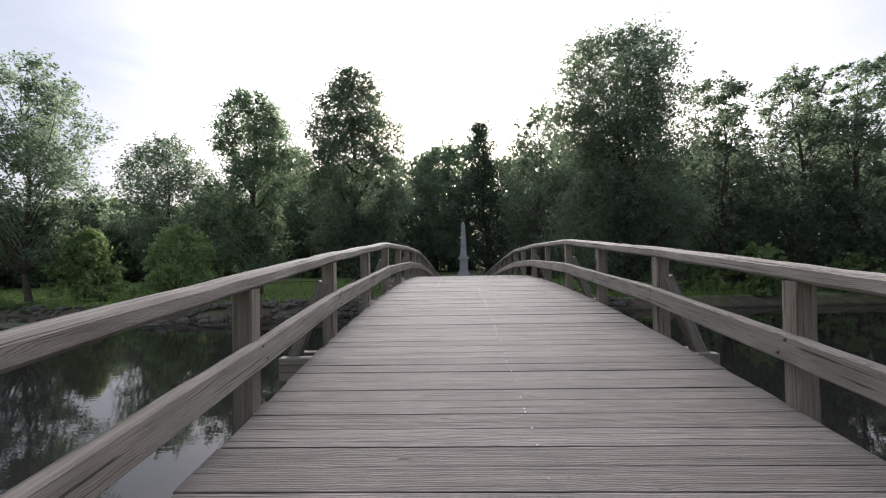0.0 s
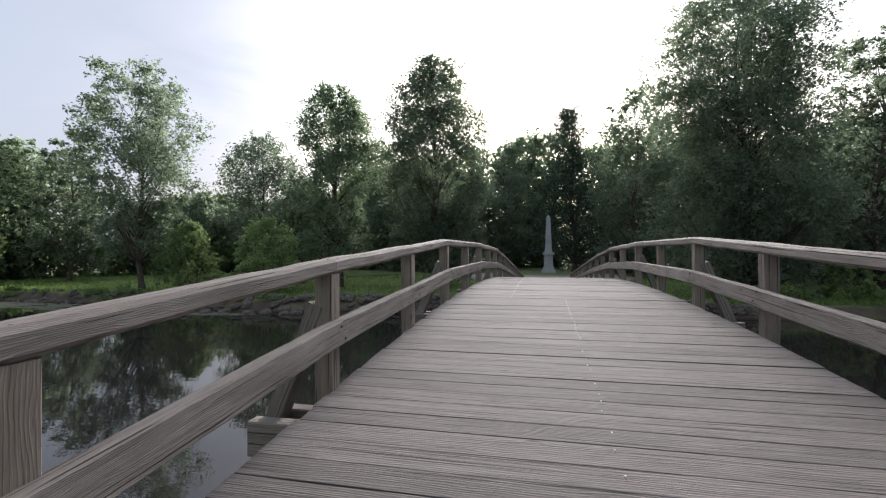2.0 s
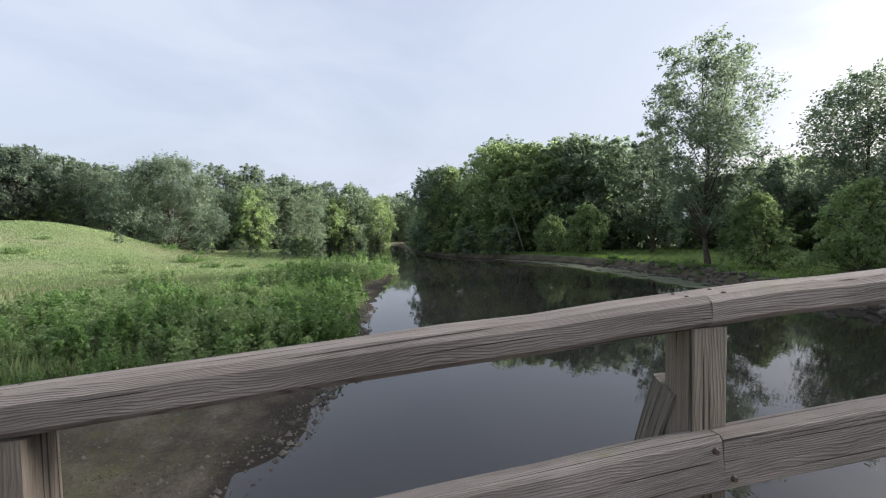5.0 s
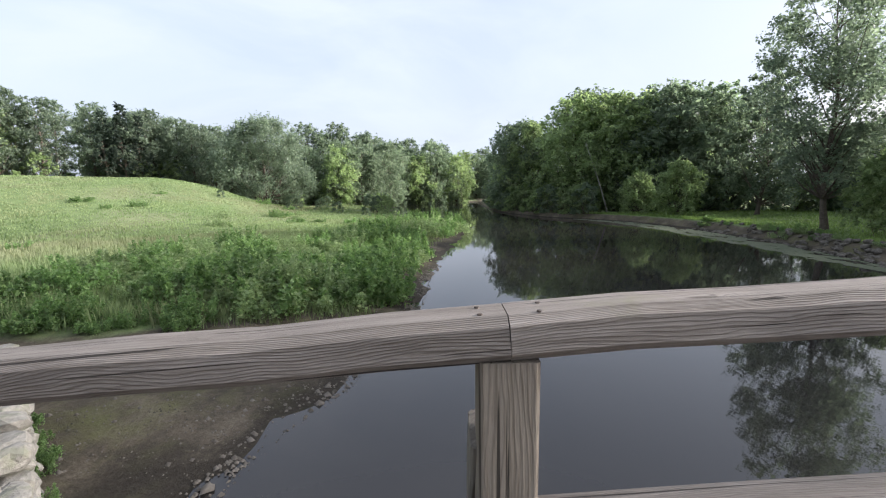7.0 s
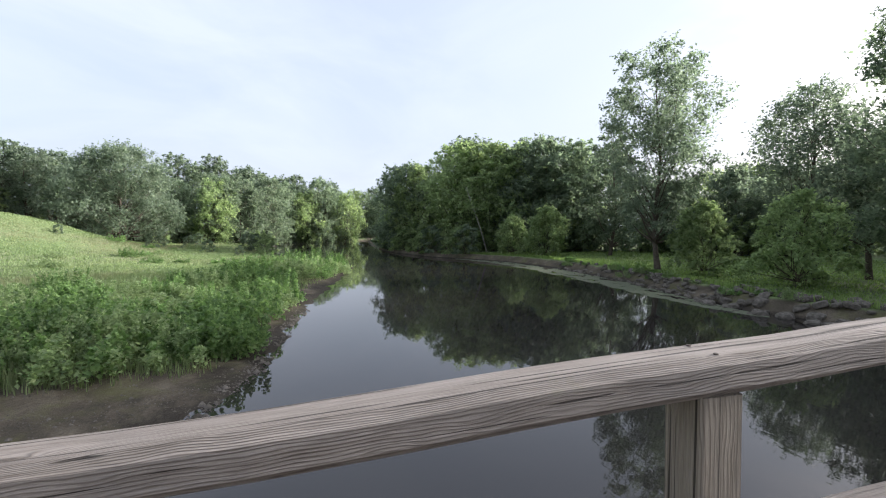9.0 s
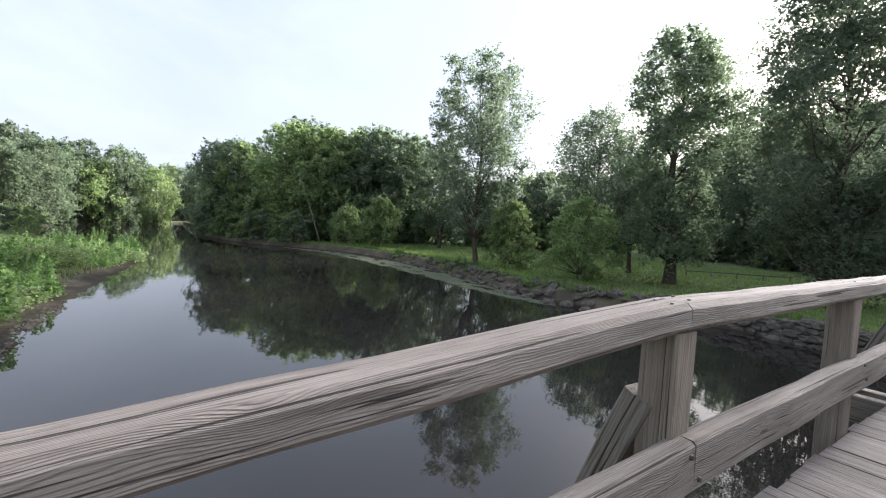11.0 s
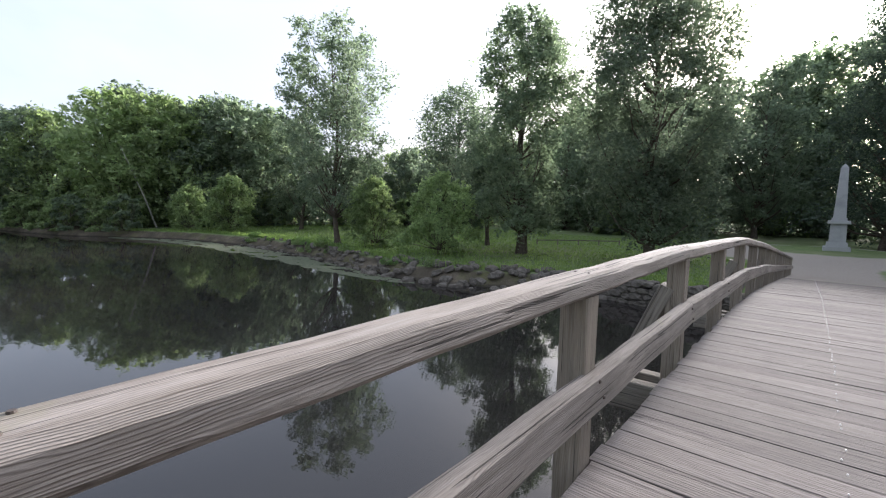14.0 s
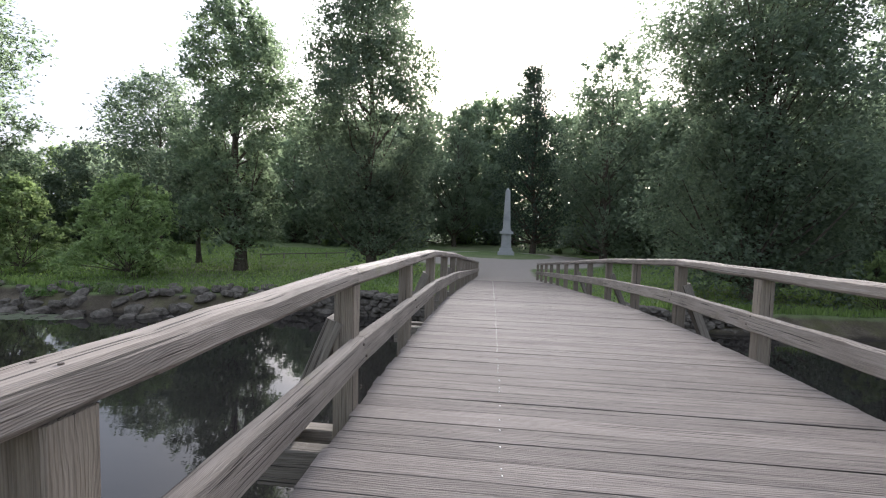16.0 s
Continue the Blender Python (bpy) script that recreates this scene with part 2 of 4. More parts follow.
def deck_z(y):
    u = abs(y - 9.3)
    return 0.545 - 0.0051 * u * u if u <= 9.2 else 0.113 - 0.0938 * (u - 9.2)


def land(x, y):
    """Height of the ground; arrays or numbers."""
    x, y = np.asarray(x, float), np.asarray(y, float)
    yn, yf = near_edge(x), far_edge(x)
    rip = 0.06 * np.sin(x * 1.9 + 1.3 * np.sin(y * 0.8)) * np.sin(y * 1.5 + 0.7 * np.sin(x))
    dn, df = yn - y, y - yf
    bed = WATER_Z - np.clip(np.minimum(-dn, -df) * 0.22, 0, 1.1)
    mud = WATER_Z + np.where(x > -15, 0.062, 0.10) * np.clip(dn, 0, 4.0) + rip * 0.5
    rise = smooth((dn - 3.0) / 9.0) * 0.55 * smooth((-x - 11.5) / 3.0)
    up, side = -0.82 * x - 0.57 * y, 0.57 * x - 0.82 * y
    hill = 6.2 * smooth((up - 38) / 58) * smooth((side + 36) / 32) * smooth((dn - 6) / 30)
    dale = smooth((dn - 40) / 120) * 2.5
    lift = smooth((-8.6 - y) / 2.4) * smooth((5.2 - np.abs(x)) / 3.0)
    near = mud + rise + hill + dale + rip * 0.6
    near = near * (1 - lift) + lift * -0.86
    mound = 0.5 * np.exp(-((x / 9) ** 2 + ((y - 55.7) / 9) ** 2) ** 2)
    bank = WATER_Z - 0.1 + 0.9 * smooth(df / 1.6) + mound + 0.15 * smooth((df - 3) / 18) + rip * 0.4
    back = smooth((df - 60) / 150) * 5
    deep = smooth((-x - 50) / 40) * -0.3
    path = smooth((y - 28.4) / 0.8) * smooth((3.9 - np.abs(x)) / 1.6) * (1 - smooth((y - 38.5) / 3))
    far = bank + back + deep
    far = far * (1 - path) + path * (-0.95 - 0.0938 * (y - 29.2))
    return np.where(dn > 0, near, np.where(df > 0, far, bed))


def mesh_object(name, verts, faces, material, parent=None, flat=False):
    me = bpy.data.meshes.new(name)
    me.from_pydata([tuple(v) for v in verts], [], [tuple(f) for f in faces])
    me.materials.append(material)
    if not flat:
        me.polygons.foreach_set("use_smooth", [True] * len(me.polygons))
    ob = new(name, me)
    if parent is not None:
        ob.parent = parent
    return ob


def empty(name, label, category, group="", at=(0, 0, 0)):
    ob = new(name)
    ob.location = at
    return tagged(ob, label, category, group)


def axis_lines(lo, hi, fine_lo, fine_hi, step, grow=1.16):
    """Coordinates that are close together inside the fine stretch and widen away from it."""
    mid = list(np.arange(fine_lo, fine_hi + step * 0.5, step))
    a, s = mid[-1], step
    while a < hi:
        s *= grow
        a += s
        mid.append(min(a, hi))
    a, s = mid[0], step
    while a > lo:
        s *= grow
        a -= s
        mid.insert(0, max(a, lo))
    return np.array(mid)


def ground_sheet():
    k = Mat("ground of grass, mud and gravel", 0.95, 0.15)
    at = k.obj
    sep = k.n.new("ShaderNodeSeparateXYZ")
    k.l.new(at, sep.inputs[0])
    fine = k.noise(at, 11.0, 8.0, 0.78)
    mid = k.noise(at, 0.9, 5.0, 0.6)
    wide = k.noise(at, 0.09, 4.0, 0.6)
    grass = k.ramp(k.math("ADD", k.math("MULTIPLY", fine, 0.5), k.math("MULTIPLY", mid, 0.5)),
                   [(0.3, (0.070, 0.112, 0.042)), (0.7, (0.185, 0.238, 0.098))])
    grass = k.mix(k.math("MULTIPLY", k.math("SUBTRACT", wide, 0.47), 4.0, True), grass, (0.19, 0.195, 0.115))
    mud = k.ramp(k.math("ADD", k.math("MULTIPLY", fine, 0.45), k.math("MULTIPLY", mid, 0.55)),
                 [(0.25, (0.024, 0.021, 0.017)), (0.5, (0.092, 0.077, 0.057)), (0.78, (0.25, 0.21, 0.155))])
    green = k.noise(at, 0.55, 4.0, 0.7)
    mud = k.mix(k.math("MULTIPLY", k.math("SUBTRACT", green, 0.5), 3.5, True), mud, (0.12, 0.125, 0.05))
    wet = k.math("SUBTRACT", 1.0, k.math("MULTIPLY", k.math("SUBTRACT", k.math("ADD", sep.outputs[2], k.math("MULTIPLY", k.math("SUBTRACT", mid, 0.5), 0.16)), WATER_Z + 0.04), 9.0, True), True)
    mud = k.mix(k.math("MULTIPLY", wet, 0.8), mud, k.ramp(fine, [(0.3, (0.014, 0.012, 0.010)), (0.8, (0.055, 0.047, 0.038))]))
    # mud below the weeds' edge, grass above it; the shore wanders
    edge = k.math("ADD", sep.outputs[2], k.math("MULTIPLY", k.math("SUBTRACT", mid, 0.5), 0.25))
    over = k.math("MULTIPLY", k.math("GREATER_THAN", sep.outputs[1], 15.0), 0.26)
    sod = k.math("MULTIPLY", k.math("SUBTRACT", edge, k.math("ADD", over, -2.42)), 9.0, True)
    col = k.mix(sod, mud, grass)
    # gravel walk from the bridge to the monument and round it
    ax = k.math("ABSOLUTE", sep.outputs[0])
    wob = k.math("MULTIPLY", k.math("SUBTRACT", mid, 0.5), 1.2)
    lane = k.math("MULTIPLY", k.math("SUBTRACT", 2.6, k.math("ADD", ax, wob)), 2.5, True)
    start = k.math("MULTIPLY", k.math("SUBTRACT", sep.outputs[1], 28.6), 2.0, True)
    stop = k.math("MULTIPLY", k.math("SUBTRACT", 49.0, sep.outputs[1]), 1.0, True)
    lane = k.math("MULTIPLY", k.math("MULTIPLY", lane, start), stop)
    dy = k.math("SUBTRACT", sep.outputs[1], 55.7)
    rad = k.math("SQRT", k.math("ADD", k.math("MULTIPLY", sep.outputs[0], sep.outputs[0]), k.math("MULTIPLY", dy, dy)))
    rad = k.math("ADD", rad, wob)
    ring = k.math("MULTIPLY", k.math("MULTIPLY", k.math("SUBTRACT", 11.0, rad), 1.5, True),
                  k.math("MULTIPLY", k.math("SUBTRACT", rad, 5.2), 2.0, True))
    back = k.math("MULTIPLY", k.math("SUBTRACT", -8.2, sep.outputs[1]), 2.0, True)
    back = k.math("MULTIPLY", back, k.math("MULTIPLY", k.math("SUBTRACT", 2.6, ax), 2.0, True))
    walkway = k.math("MAXIMUM", k.math("MAXIMUM", lane, ring), back)
    gravel = k.ramp(fine, [(0.3, (0.25, 0.215, 0.185)), (0.7, (0.40, 0.36, 0.32))])
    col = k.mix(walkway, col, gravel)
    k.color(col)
    k.bump(k.math("ADD", fine, k.math("MULTIPLY", mid, 1.5)), 0.9, 0.06)
    xs = axis_lines(-1500, 1500, -64, 30, 0.8, 1.13)
    ys = axis_lines(-1500, 1500, -22, 62, 0.8, 1.13)
    gx, gy = np.meshgrid(xs, ys)
    gz = land(gx, gy)
    verts = np.stack([gx.ravel(), gy.ravel(), gz.ravel()], 1)
    nx, ny = len(xs), len(ys)
    i = (np.arange(ny - 1)[:, None] * nx + np.arange(nx - 1)[None, :]).ravel()
    faces = np.stack([i, i + 1, i + nx + 1, i + nx], 1)
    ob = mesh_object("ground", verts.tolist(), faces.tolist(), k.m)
    return tagged(ob, "grassy river banks with mud shore and gravel walk", "ground", kind="structure")


ground_sheet()


def river():
    k = Mat("dark still river water", 0.003, 0.85)
    k.b.inputs["IOR"].default_value = 1.33
    a = k.noise(k.mapped(k.obj, (1.0, 2.4, 1.0)), 1.5, 3.0, 0.5, 0.3)
    b = k.noise(k.mapped(k.obj, (1.0, 1.6, 1.0)), 7.0, 2.0)
    calm = k.noise(k.obj, 0.07, 2.0)
    h = k.math("ADD", a, k.math("MULTIPLY", b, 0.12))
    h = k.math("MULTIPLY", h, k.math("MULTIPLY_ADD", calm, 1.4))
    k.color(k.ramp(calm, [(0.3, (0.020, 0.018, 0.017)), (0.8, (0.030, 0.027, 0.025))]))
    k.bump(h, 0.032, 0.05)
    vs = [(-400, -60, WATER_Z), (400, -60, WATER_Z), (400, 90, WATER_Z), (-400, 90, WATER_Z)]
    ob = mesh_object("water", vs, [(0, 1, 2, 3)], k.m, flat=True)
    return tagged(ob, "dark still river with faint ripples and reflections", "river", kind="structure")


river()


# ---- timber ----
def beam_data(name, length, width, height, material, seed=0, chamfer=0.012, cuts=6, wave=0.003, taper=0.0):
    """A sawn timber along x with worn edges, slightly crooked."""
    rnd = random.Random(seed)
    w, h, c = width / 2, height / 2, chamfer
    ring = [(-w + c, -h), (w - c, -h), (w, -h + c), (w, h - c), (w - c, h), (-w + c, h), (-w, h - c), (-w, -h + c)]
    verts, faces = [], []
    for i in range(cuts + 1):
        x = -length / 2 + length * i / cuts
        oy, oz = rnd.uniform(-wave, wave), rnd.uniform(-wave, wave)
        if i in (0, cuts):
            oy = oz = 0
        f = 1 - taper * i / cuts
        for (y, z) in ring:
            verts.append((x, y * f + oy + rnd.uniform(-wave, wave) * 0.4, z * f + oz + rnd.uniform(-wave, wave) * 0.4))
    for i in range(cuts):
        for j in range(8):
            a, b = i * 8 + j, i * 8 + (j + 1) % 8
            faces.append((a, a + 8, b + 8, b))
    faces.append(tuple(range(8)))
    faces.append(tuple(cuts * 8 + j for j in reversed(range(8))))
    me = bpy.data.meshes.new(name)
    me.from_pydata(verts, [], faces)
    me.materials.append(material)
    return me


def set_beam(name, a, b, width, height, material, parent, seed=0, roll=0.0, label="", chamfer=0.012, cuts=6, wave=0.003):
    """A timber from a to b; its height stands up."""
    a, b = Vector(a), Vector(b)
    d = b - a
    me = beam_data(name, d.length, width, height, material, seed, chamfer, cuts, wave)
    x = d.normalized()
    up = Vector((0, 0, 1)) if abs(x.z) < 0.9 else Vector((0, 1, 0))
    y = up.cross(x).normalized()
    z = x.cross(y)
    m = Matrix((x, y, z)).transposed().to_4x4()
    m.translation = (a + b) / 2
    ob = new(name, me)
    ob.parent = parent
    ob.matrix_local = m @ pose(0, 0, 0, roll)
    if label:
        tagged(ob, label)
    return ob


SPAN = 2.077
FIRST, LAST, ENDS = -5, 13, {-1: 19, 1: 17}
POST_X = 1.93
RAIL_Z = 1.0
SETTLED = {1: -0.04, 5: -0.03}  # joints that have sunk a little


def rail_top(k):
    """Height of the rail's top over post k: joints at the odd posts, straight between them."""
    if k % 2:
        return deck_z(k * SPAN) + RAIL_Z + SETTLED.get(k, 0.0)
    return (rail_top(k - 1) + rail_top(k + 1)) / 2


def footbridge():
    bridge = empty("footbridge", "arched footbridge of weathered grey timber over the river", "bridge")
    for side in (-1, 1):
        x = side * POST_X
        for k in range(FIRST, ENDS[side] + 1):
            y = k * SPAN
            top = rail_top(k) - 0.11
            post = set_beam("post", (x, y, deck_z(y) - 0.75), (x, y, top), 0.14, 0.14, M_POST, bridge, seed=k * 7 + side, chamfer=0.008, cuts=5)
            # bolts of the middle rail
            for dz in (0.46, 0.36):
                bm = bmesh.new()
                bmesh.ops.create_cone(bm, cap_ends=True, segments=8, radius1=0.012, radius2=0.008, depth=0.012)
                me = bpy.data.meshes.new("bolt")
                bm.to_mesh(me)
                bm.free()
                me.materials.append(M_BOLT)
                bolt = new("bolt", me)
                bolt.parent = bridge
                bolt.matrix_local = pose(x - side * 0.134, y - 0.035 + (0.07 if dz < 0.4 else 0), deck_z(y) + dz, 0, -90 * side, 0)
        for k in range(FIRST, ENDS[side], 2):
            y0, y1 = k * SPAN, (k + 2) * SPAN
            z0, z1 = rail_top(k) - 0.055, rail_top(k + 2) - 0.055
            set_beam("top_rail", (x, y0 + 0.001, z0), (x, y1 - 0.001, z1), 0.155, 0.11, M_RAIL, bridge, seed=300 + k * 5 + side, chamfer=0.022, cuts=14, wave=0.004)
            m0, m1 = deck_z(y0) + 0.41, deck_z(y1) + 0.41
            set_beam("middle_rail", (x - side * 0.085, y0 + 0.001, m0), (x - side * 0.085, y1 - 0.001, m1), 0.09, 0.19, M_RAIL, bridge, seed=500 + k * 5 + side, chamfer=0.012, cuts=14, wave=0.004)
        for k in range(FIRST, LAST + 1, 2):
            y = k * SPAN
            zb = deck_z(y) - 0.30
            if -2 < y < 26.5:
                set_beam("brace", (side * 2.36, y, zb + 0.02), (x + side * 0.06, y, deck_z(y) + 0.62), 0.12, 0.17, M_BEAM, bridge, seed=700 + k + side, chamfer=0.008)
    for k in range(FIRST, LAST + 1, 2):
        y = k * SPAN
        zb = deck_z(y) - 0.36
        if -2 < y < 26.5:
            for dy in (-0.15, 0.15):
                set_beam("cross_beam", (-2.46, y + dy, zb), (2.46, y + dy, zb), 0.13, 0.26, M_BEAM, bridge, seed=800 + k, chamfer=0.01)
            for px in (-1.6, -0.5, 0.5, 1.6):
                set_beam("pile", (px, y, -4.2), (px, y, zb + 0.1), 0.28, 0.28, M_BEAM, bridge, seed=850 + k + int(px * 10), chamfer=0.08)
    for sx in (-1.55, -0.8, 0.0, 0.8, 1.55):
        for k in range(FIRST, LAST, 2):
            y0, y1 = k * SPAN, (k + 2) * SPAN
            set_beam("stringer", (sx, y0, deck_z(y0) - 0.20), (sx, y1, deck_z(y1) - 0.20), 0.15, 0.18, M_BEAM, bridge, seed=900 + k)
    return bridge


BRIDGE = footbridge()

# ---- trees ----


def tube(verts, faces, pts, radii, sides=6):
    """Adds a tapered tube through the points."""
    base = len(verts)
    n = len(pts)
    for i, (p, r) in enumerate(zip(pts, radii)):
        d = (pts[min(i + 1, n - 1)] - pts[max(i - 1, 0)]).normalized()
        u = d.cross(Vector((0.31, 0.95, 0.05))).normalized()
        v = d.cross(u)
        for j in range(sides):
            a = 2 * math.pi * j / sides
            verts.append(p + u * (r * math.cos(a)) + v * (r * math.sin(a)))
    for i in range(n - 1):
        for j in range(sides):
            a, b = base + i * sides + j, base + i * sides + (j + 1) % sides
            faces.append((a, b, b + sides, a + sides))
    faces.append(tuple(base + (n - 1) * sides + j for j in range(sides)))


def leaf_mesh(name, centres, sizes, rng, material, droop=0.3, slim=0.55):
    """One mesh of many small leaves, each a folded diamond of its own."""
    n = len(centres)
    # leaves lie mostly face up
    nrm = rng.normal(size=(n, 3)) * 0.62
    nrm[:, 2] += 0.75
    nrm /= np.linalg.norm(nrm, axis=1)[:, None]
    d = rng.normal(size=(n, 3))
    d[:, 2] -= droop
    d -= nrm * np.sum(d * nrm, axis=1)[:, None]
    d /= np.linalg.norm(d, axis=1)[:, None]
    u = np.cross(nrm, d)
    s = sizes[:, None]
    p0 = centres - d * s * 0.5
    p2 = centres + d * s * 0.5
    p1 = centres + u * s * slim * 0.5 + nrm * s * 0.14 - d * s * 0.06
    p3 = centres - u * s * slim * 0.5 + nrm * s * 0.14 - d * s * 0.06
    co = np.stack([p0, p1, p2, p3], 1).reshape(-1, 3)
    idx = (np.arange(n)[:, None] * 4 + np.array([0, 1, 2, 0, 2, 3])[None, :]).ravel()
    me = bpy.data.meshes.new(name)
    me.vertices.add(n * 4)
    me.vertices.foreach_set("co", co.ravel())
    me.loops.add(n * 6)
    me.loops.foreach_set("vertex_index", idx.astype(np.int32))
    me.polygons.add(n * 2)
    me.polygons.foreach_set("loop_start", np.arange(0, n * 6, 3, dtype=np.int32))
    me.update(calc_edges=True)
    me.materials.append(material)
    return me


PROFILES = {
    "vase": lambda u: 0.42 + 0.58 * math.sin(math.pi * min(1.0, 0.06 + 0.78 * u)) ** 1.5,
    "dome": lambda u: (0.80 + 0.12 * math.sin(u * 9.0 - 5.2)) * (1.0 if u < 0.8 else math.sqrt(max(0.05, 1 - ((u - 0.8) / 0.21) ** 2))),
    "round": lambda u: math.sqrt(max(0.0, 1 - (2 * u - 0.9) ** 2 / 1.25)),
    "tall": lambda u: (0.55 + 0.45 * math.sin(math.pi * (0.1 + 0.8 * u))) * (1 - 0.45 * u ** 4),
    "wide": lambda u: (1 - u ** 2.2) ** 0.5 * (0.55 + 0.45 * min(1, u * 4)),
    "cone": lambda u: 1.02 - u * 0.95,
    "skirt": lambda u: (1 - u ** 1.7) ** 0.6,
}


def tree_data(height, radius, low, shape, clumps, leaves, leaf, seed, bark=0.02, material=M_LEAF, stems=1, loose=0.42, droop=0.3):
    """The meshes of a tree at the origin: trunk with limbs, and crown."""
    rnd, rng = random.Random(seed), np.random.default_rng(seed)
    tv, tf = [], []
    prof = PROFILES[shape]
    centres, csize = [], []
    lean = Vector((rnd.uniform(-0.03, 0.03), rnd.uniform(-0.03, 0.03), 0))

    def spine(z):
        w = height * 0.012
        return Vector((lean.x * z + w * math.sin(z * 0.5 + seed), lean.y * z + w * math.cos(z * 0.43 + seed * 2), z))

    steps = 9
    r0 = height * bark
    for s in range(stems):
        off = Vector((0, 0, 0)) if stems == 1 else Vector((rnd.uniform(-1, 1), rnd.uniform(-1, 1), 0)) * radius * 0.28
        top = height * (0.93 if stems == 1 else rnd.uniform(0.5, 0.85))
        pts = [spine(-0.25 + (top + 0.25) * i / steps) + off * (1 + 1.2 * i / steps) for i in range(steps + 1)]
        rad = [max(0.015, (r0 / (stems ** 0.6)) * ((1 - i / steps) ** 0.85) * (1.35 if i == 0 else 1)) for i in range(steps + 1)]
        tube(tv, tf, pts, rad, 8 if stems == 1 else 5)
    for c in range(clumps):
        u = (c + rnd.random()) / clumps
        u = u ** 0.9
        z = height * (low + (1 - low) * u)
        R = radius * prof(u)
        a = c * 2.39996 + rnd.uniform(-0.5, 0.5)
        q = math.sqrt(rnd.uniform(0.08, 1.0))
        p = spine(z) + Vector((math.cos(a) * R * q, math.sin(a) * R * q, 0))
        p *= 1.0
        size = radius * rnd.uniform(0.20, 0.40) * (0.75 if u > 0.8 else 1)
        size = min(size, height * 0.12)
        p.z = min(p.z, height - size * 0.6)
        centres.append(p)
        csize.append(size)
        z0 = max(height * low * 0.75, z - R * q * rnd.uniform(0.75, 1.7) - 0.3)
        a0 = spine(z0)
        mid = (a0 + p) / 2 + Vector((0, 0, -0.06 * (p - a0).length)) + Vector((rnd.uniform(-1, 1), rnd.uniform(-1, 1), rnd.uniform(-1, 1))) * 0.07 * (p - a0).length
        rr = max(0.02, r0 * 0.36 * (1 - u) + 0.025)
        tube(tv, tf, [a0, mid, p], [rr, rr * 0.6, 0.012], 4)
    per = rng.dirichlet(np.array(csize) ** 2 * 40 + 0.5)
    counts = np.maximum(3, (per * leaves).astype(int))
    pts = []
    for p, s, n in zip(centres, csize, counts):
        # sprays: a few twigs a clump, leaves strung along each
        tw = max(3, n // 14)
        dirs = rng.normal(size=(tw, 3))
        dirs[:, 2] = dirs[:, 2] * 0.75 + 0.1
        dirs /= np.linalg.norm(dirs, axis=1)[:, None]
        pick = rng.integers(0, tw, n)
        along = rng.uniform(0.15, 1.0, n) ** 0.7
        reach = s * (0.75 + 0.75 * rng.random(tw))
        q = dirs[pick] * (along * reach[pick])[:, None]
        q[:, 2] -= droop * 0.5 * along ** 2 * s
        q += rng.normal(size=(n, 3)) * s * loose * 0.33
        pts.append(np.array(p)[None, :] + q)
    pts = np.concatenate(pts)
    pts[:, 2] = np.maximum(pts[:, 2], 0.12)
    crown = leaf_mesh("crown", pts, leaf * rng.uniform(0.6, 1.35, len(pts)), rng, material, droop)
    trunk = bpy.data.meshes.new("trunk")
    trunk.from_pydata([tuple(v) for v in tv], [], tf)
    trunk.polygons.foreach_set("use_smooth", [True] * len(trunk.polygons))
    trunk.materials.append(M_BARK)
    return trunk, crown


def plant(name, data, x, y, label, category="tree", group="", turn=0.0, scale=1.0, tall=1.0, sink=0.05):
    ob = empty(name, label, category, group)
    ob.matrix_basis = Matrix.LocRotScale((x, y, float(land(x, y)) - sink), Euler((0, 0, radians(turn))), (scale, scale, scale * tall))
    for part_name, me in zip(("trunk", "crown"), data):
        p = new(part_name, me)
        p.parent = ob
    return ob


# trees that stand apart on the far bank
plant("tree", tree_data(19.4, 4.6, 0.17, "vase", 62, 25000, 0.28, 3, 0.0125, M_LEAF_DARK, droop=0.2, loose=0.36), -34.3, 31.0, "tall slender cottonwood tree with an open green crown by the water", turn=40)
plant("tree", tree_data(17.0, 3.5, 0.10, "tall", 46, 11000, 0.36, 5, 0.014, M_LEAF), -52.9, 39.4, "slim green tree at the wood's edge")
plant("tree", tree_data(18.8, 6.0, 0.20, "wide", 64, 15000, 0.38, 8, 0.015, M_LEAF_DARK), -36.6, 51.5, "broad-leaved tree with an open crown beyond the lawn")
plant("tree", tree_data(10.5, 3.2, 0.30, "round", 36, 8500, 0.30, 9, 0.02, M_LEAF_DARK), -24.3, 40.4, "dark-leaved tree with a thick trunk on the lawn")
plant("tree", tree_data(18.6, 4.0, 0.12, "tall", 76, 33000, 0.28, 13, 0.021, M_LEAF, loose=0.38), -18.8, 37.0, "upright broad-leaved tree on the stony river bank")
plant("tree", tree_data(21.6, 4.8, 0.08, "tall", 110, 56000, 0.26, 21, 0.017, M_LEAF_DARK, loose=0.32), -10.0, 39.8, "large dark-leaved tree beside the gravel walk")
plant("tree", tree_data(22.0, 5.2, 0.10, "round", 54, 13000, 0.42, 22, 0.016, M_LEAF_DARK), -7.0, 78.0, "dark-leaved tree behind the monument")
plant("tree", tree_data(21.6, 5.9, 0.06, "dome", 170, 90000, 0.24, 25, 0.017, M_LEAF_DARK, loose=0.26), 13.9, 34.2, "massive dark-leaved tree beside the gravel walk", turn=75)
plant("tree", tree_data(22.5, 5.0, 0.06, "tall", 60, 15000, 0.38, 26, 0.016, M_LEAF_DARK), 10.6, 56.0, "dark-leaved tree behind the gravel walk")
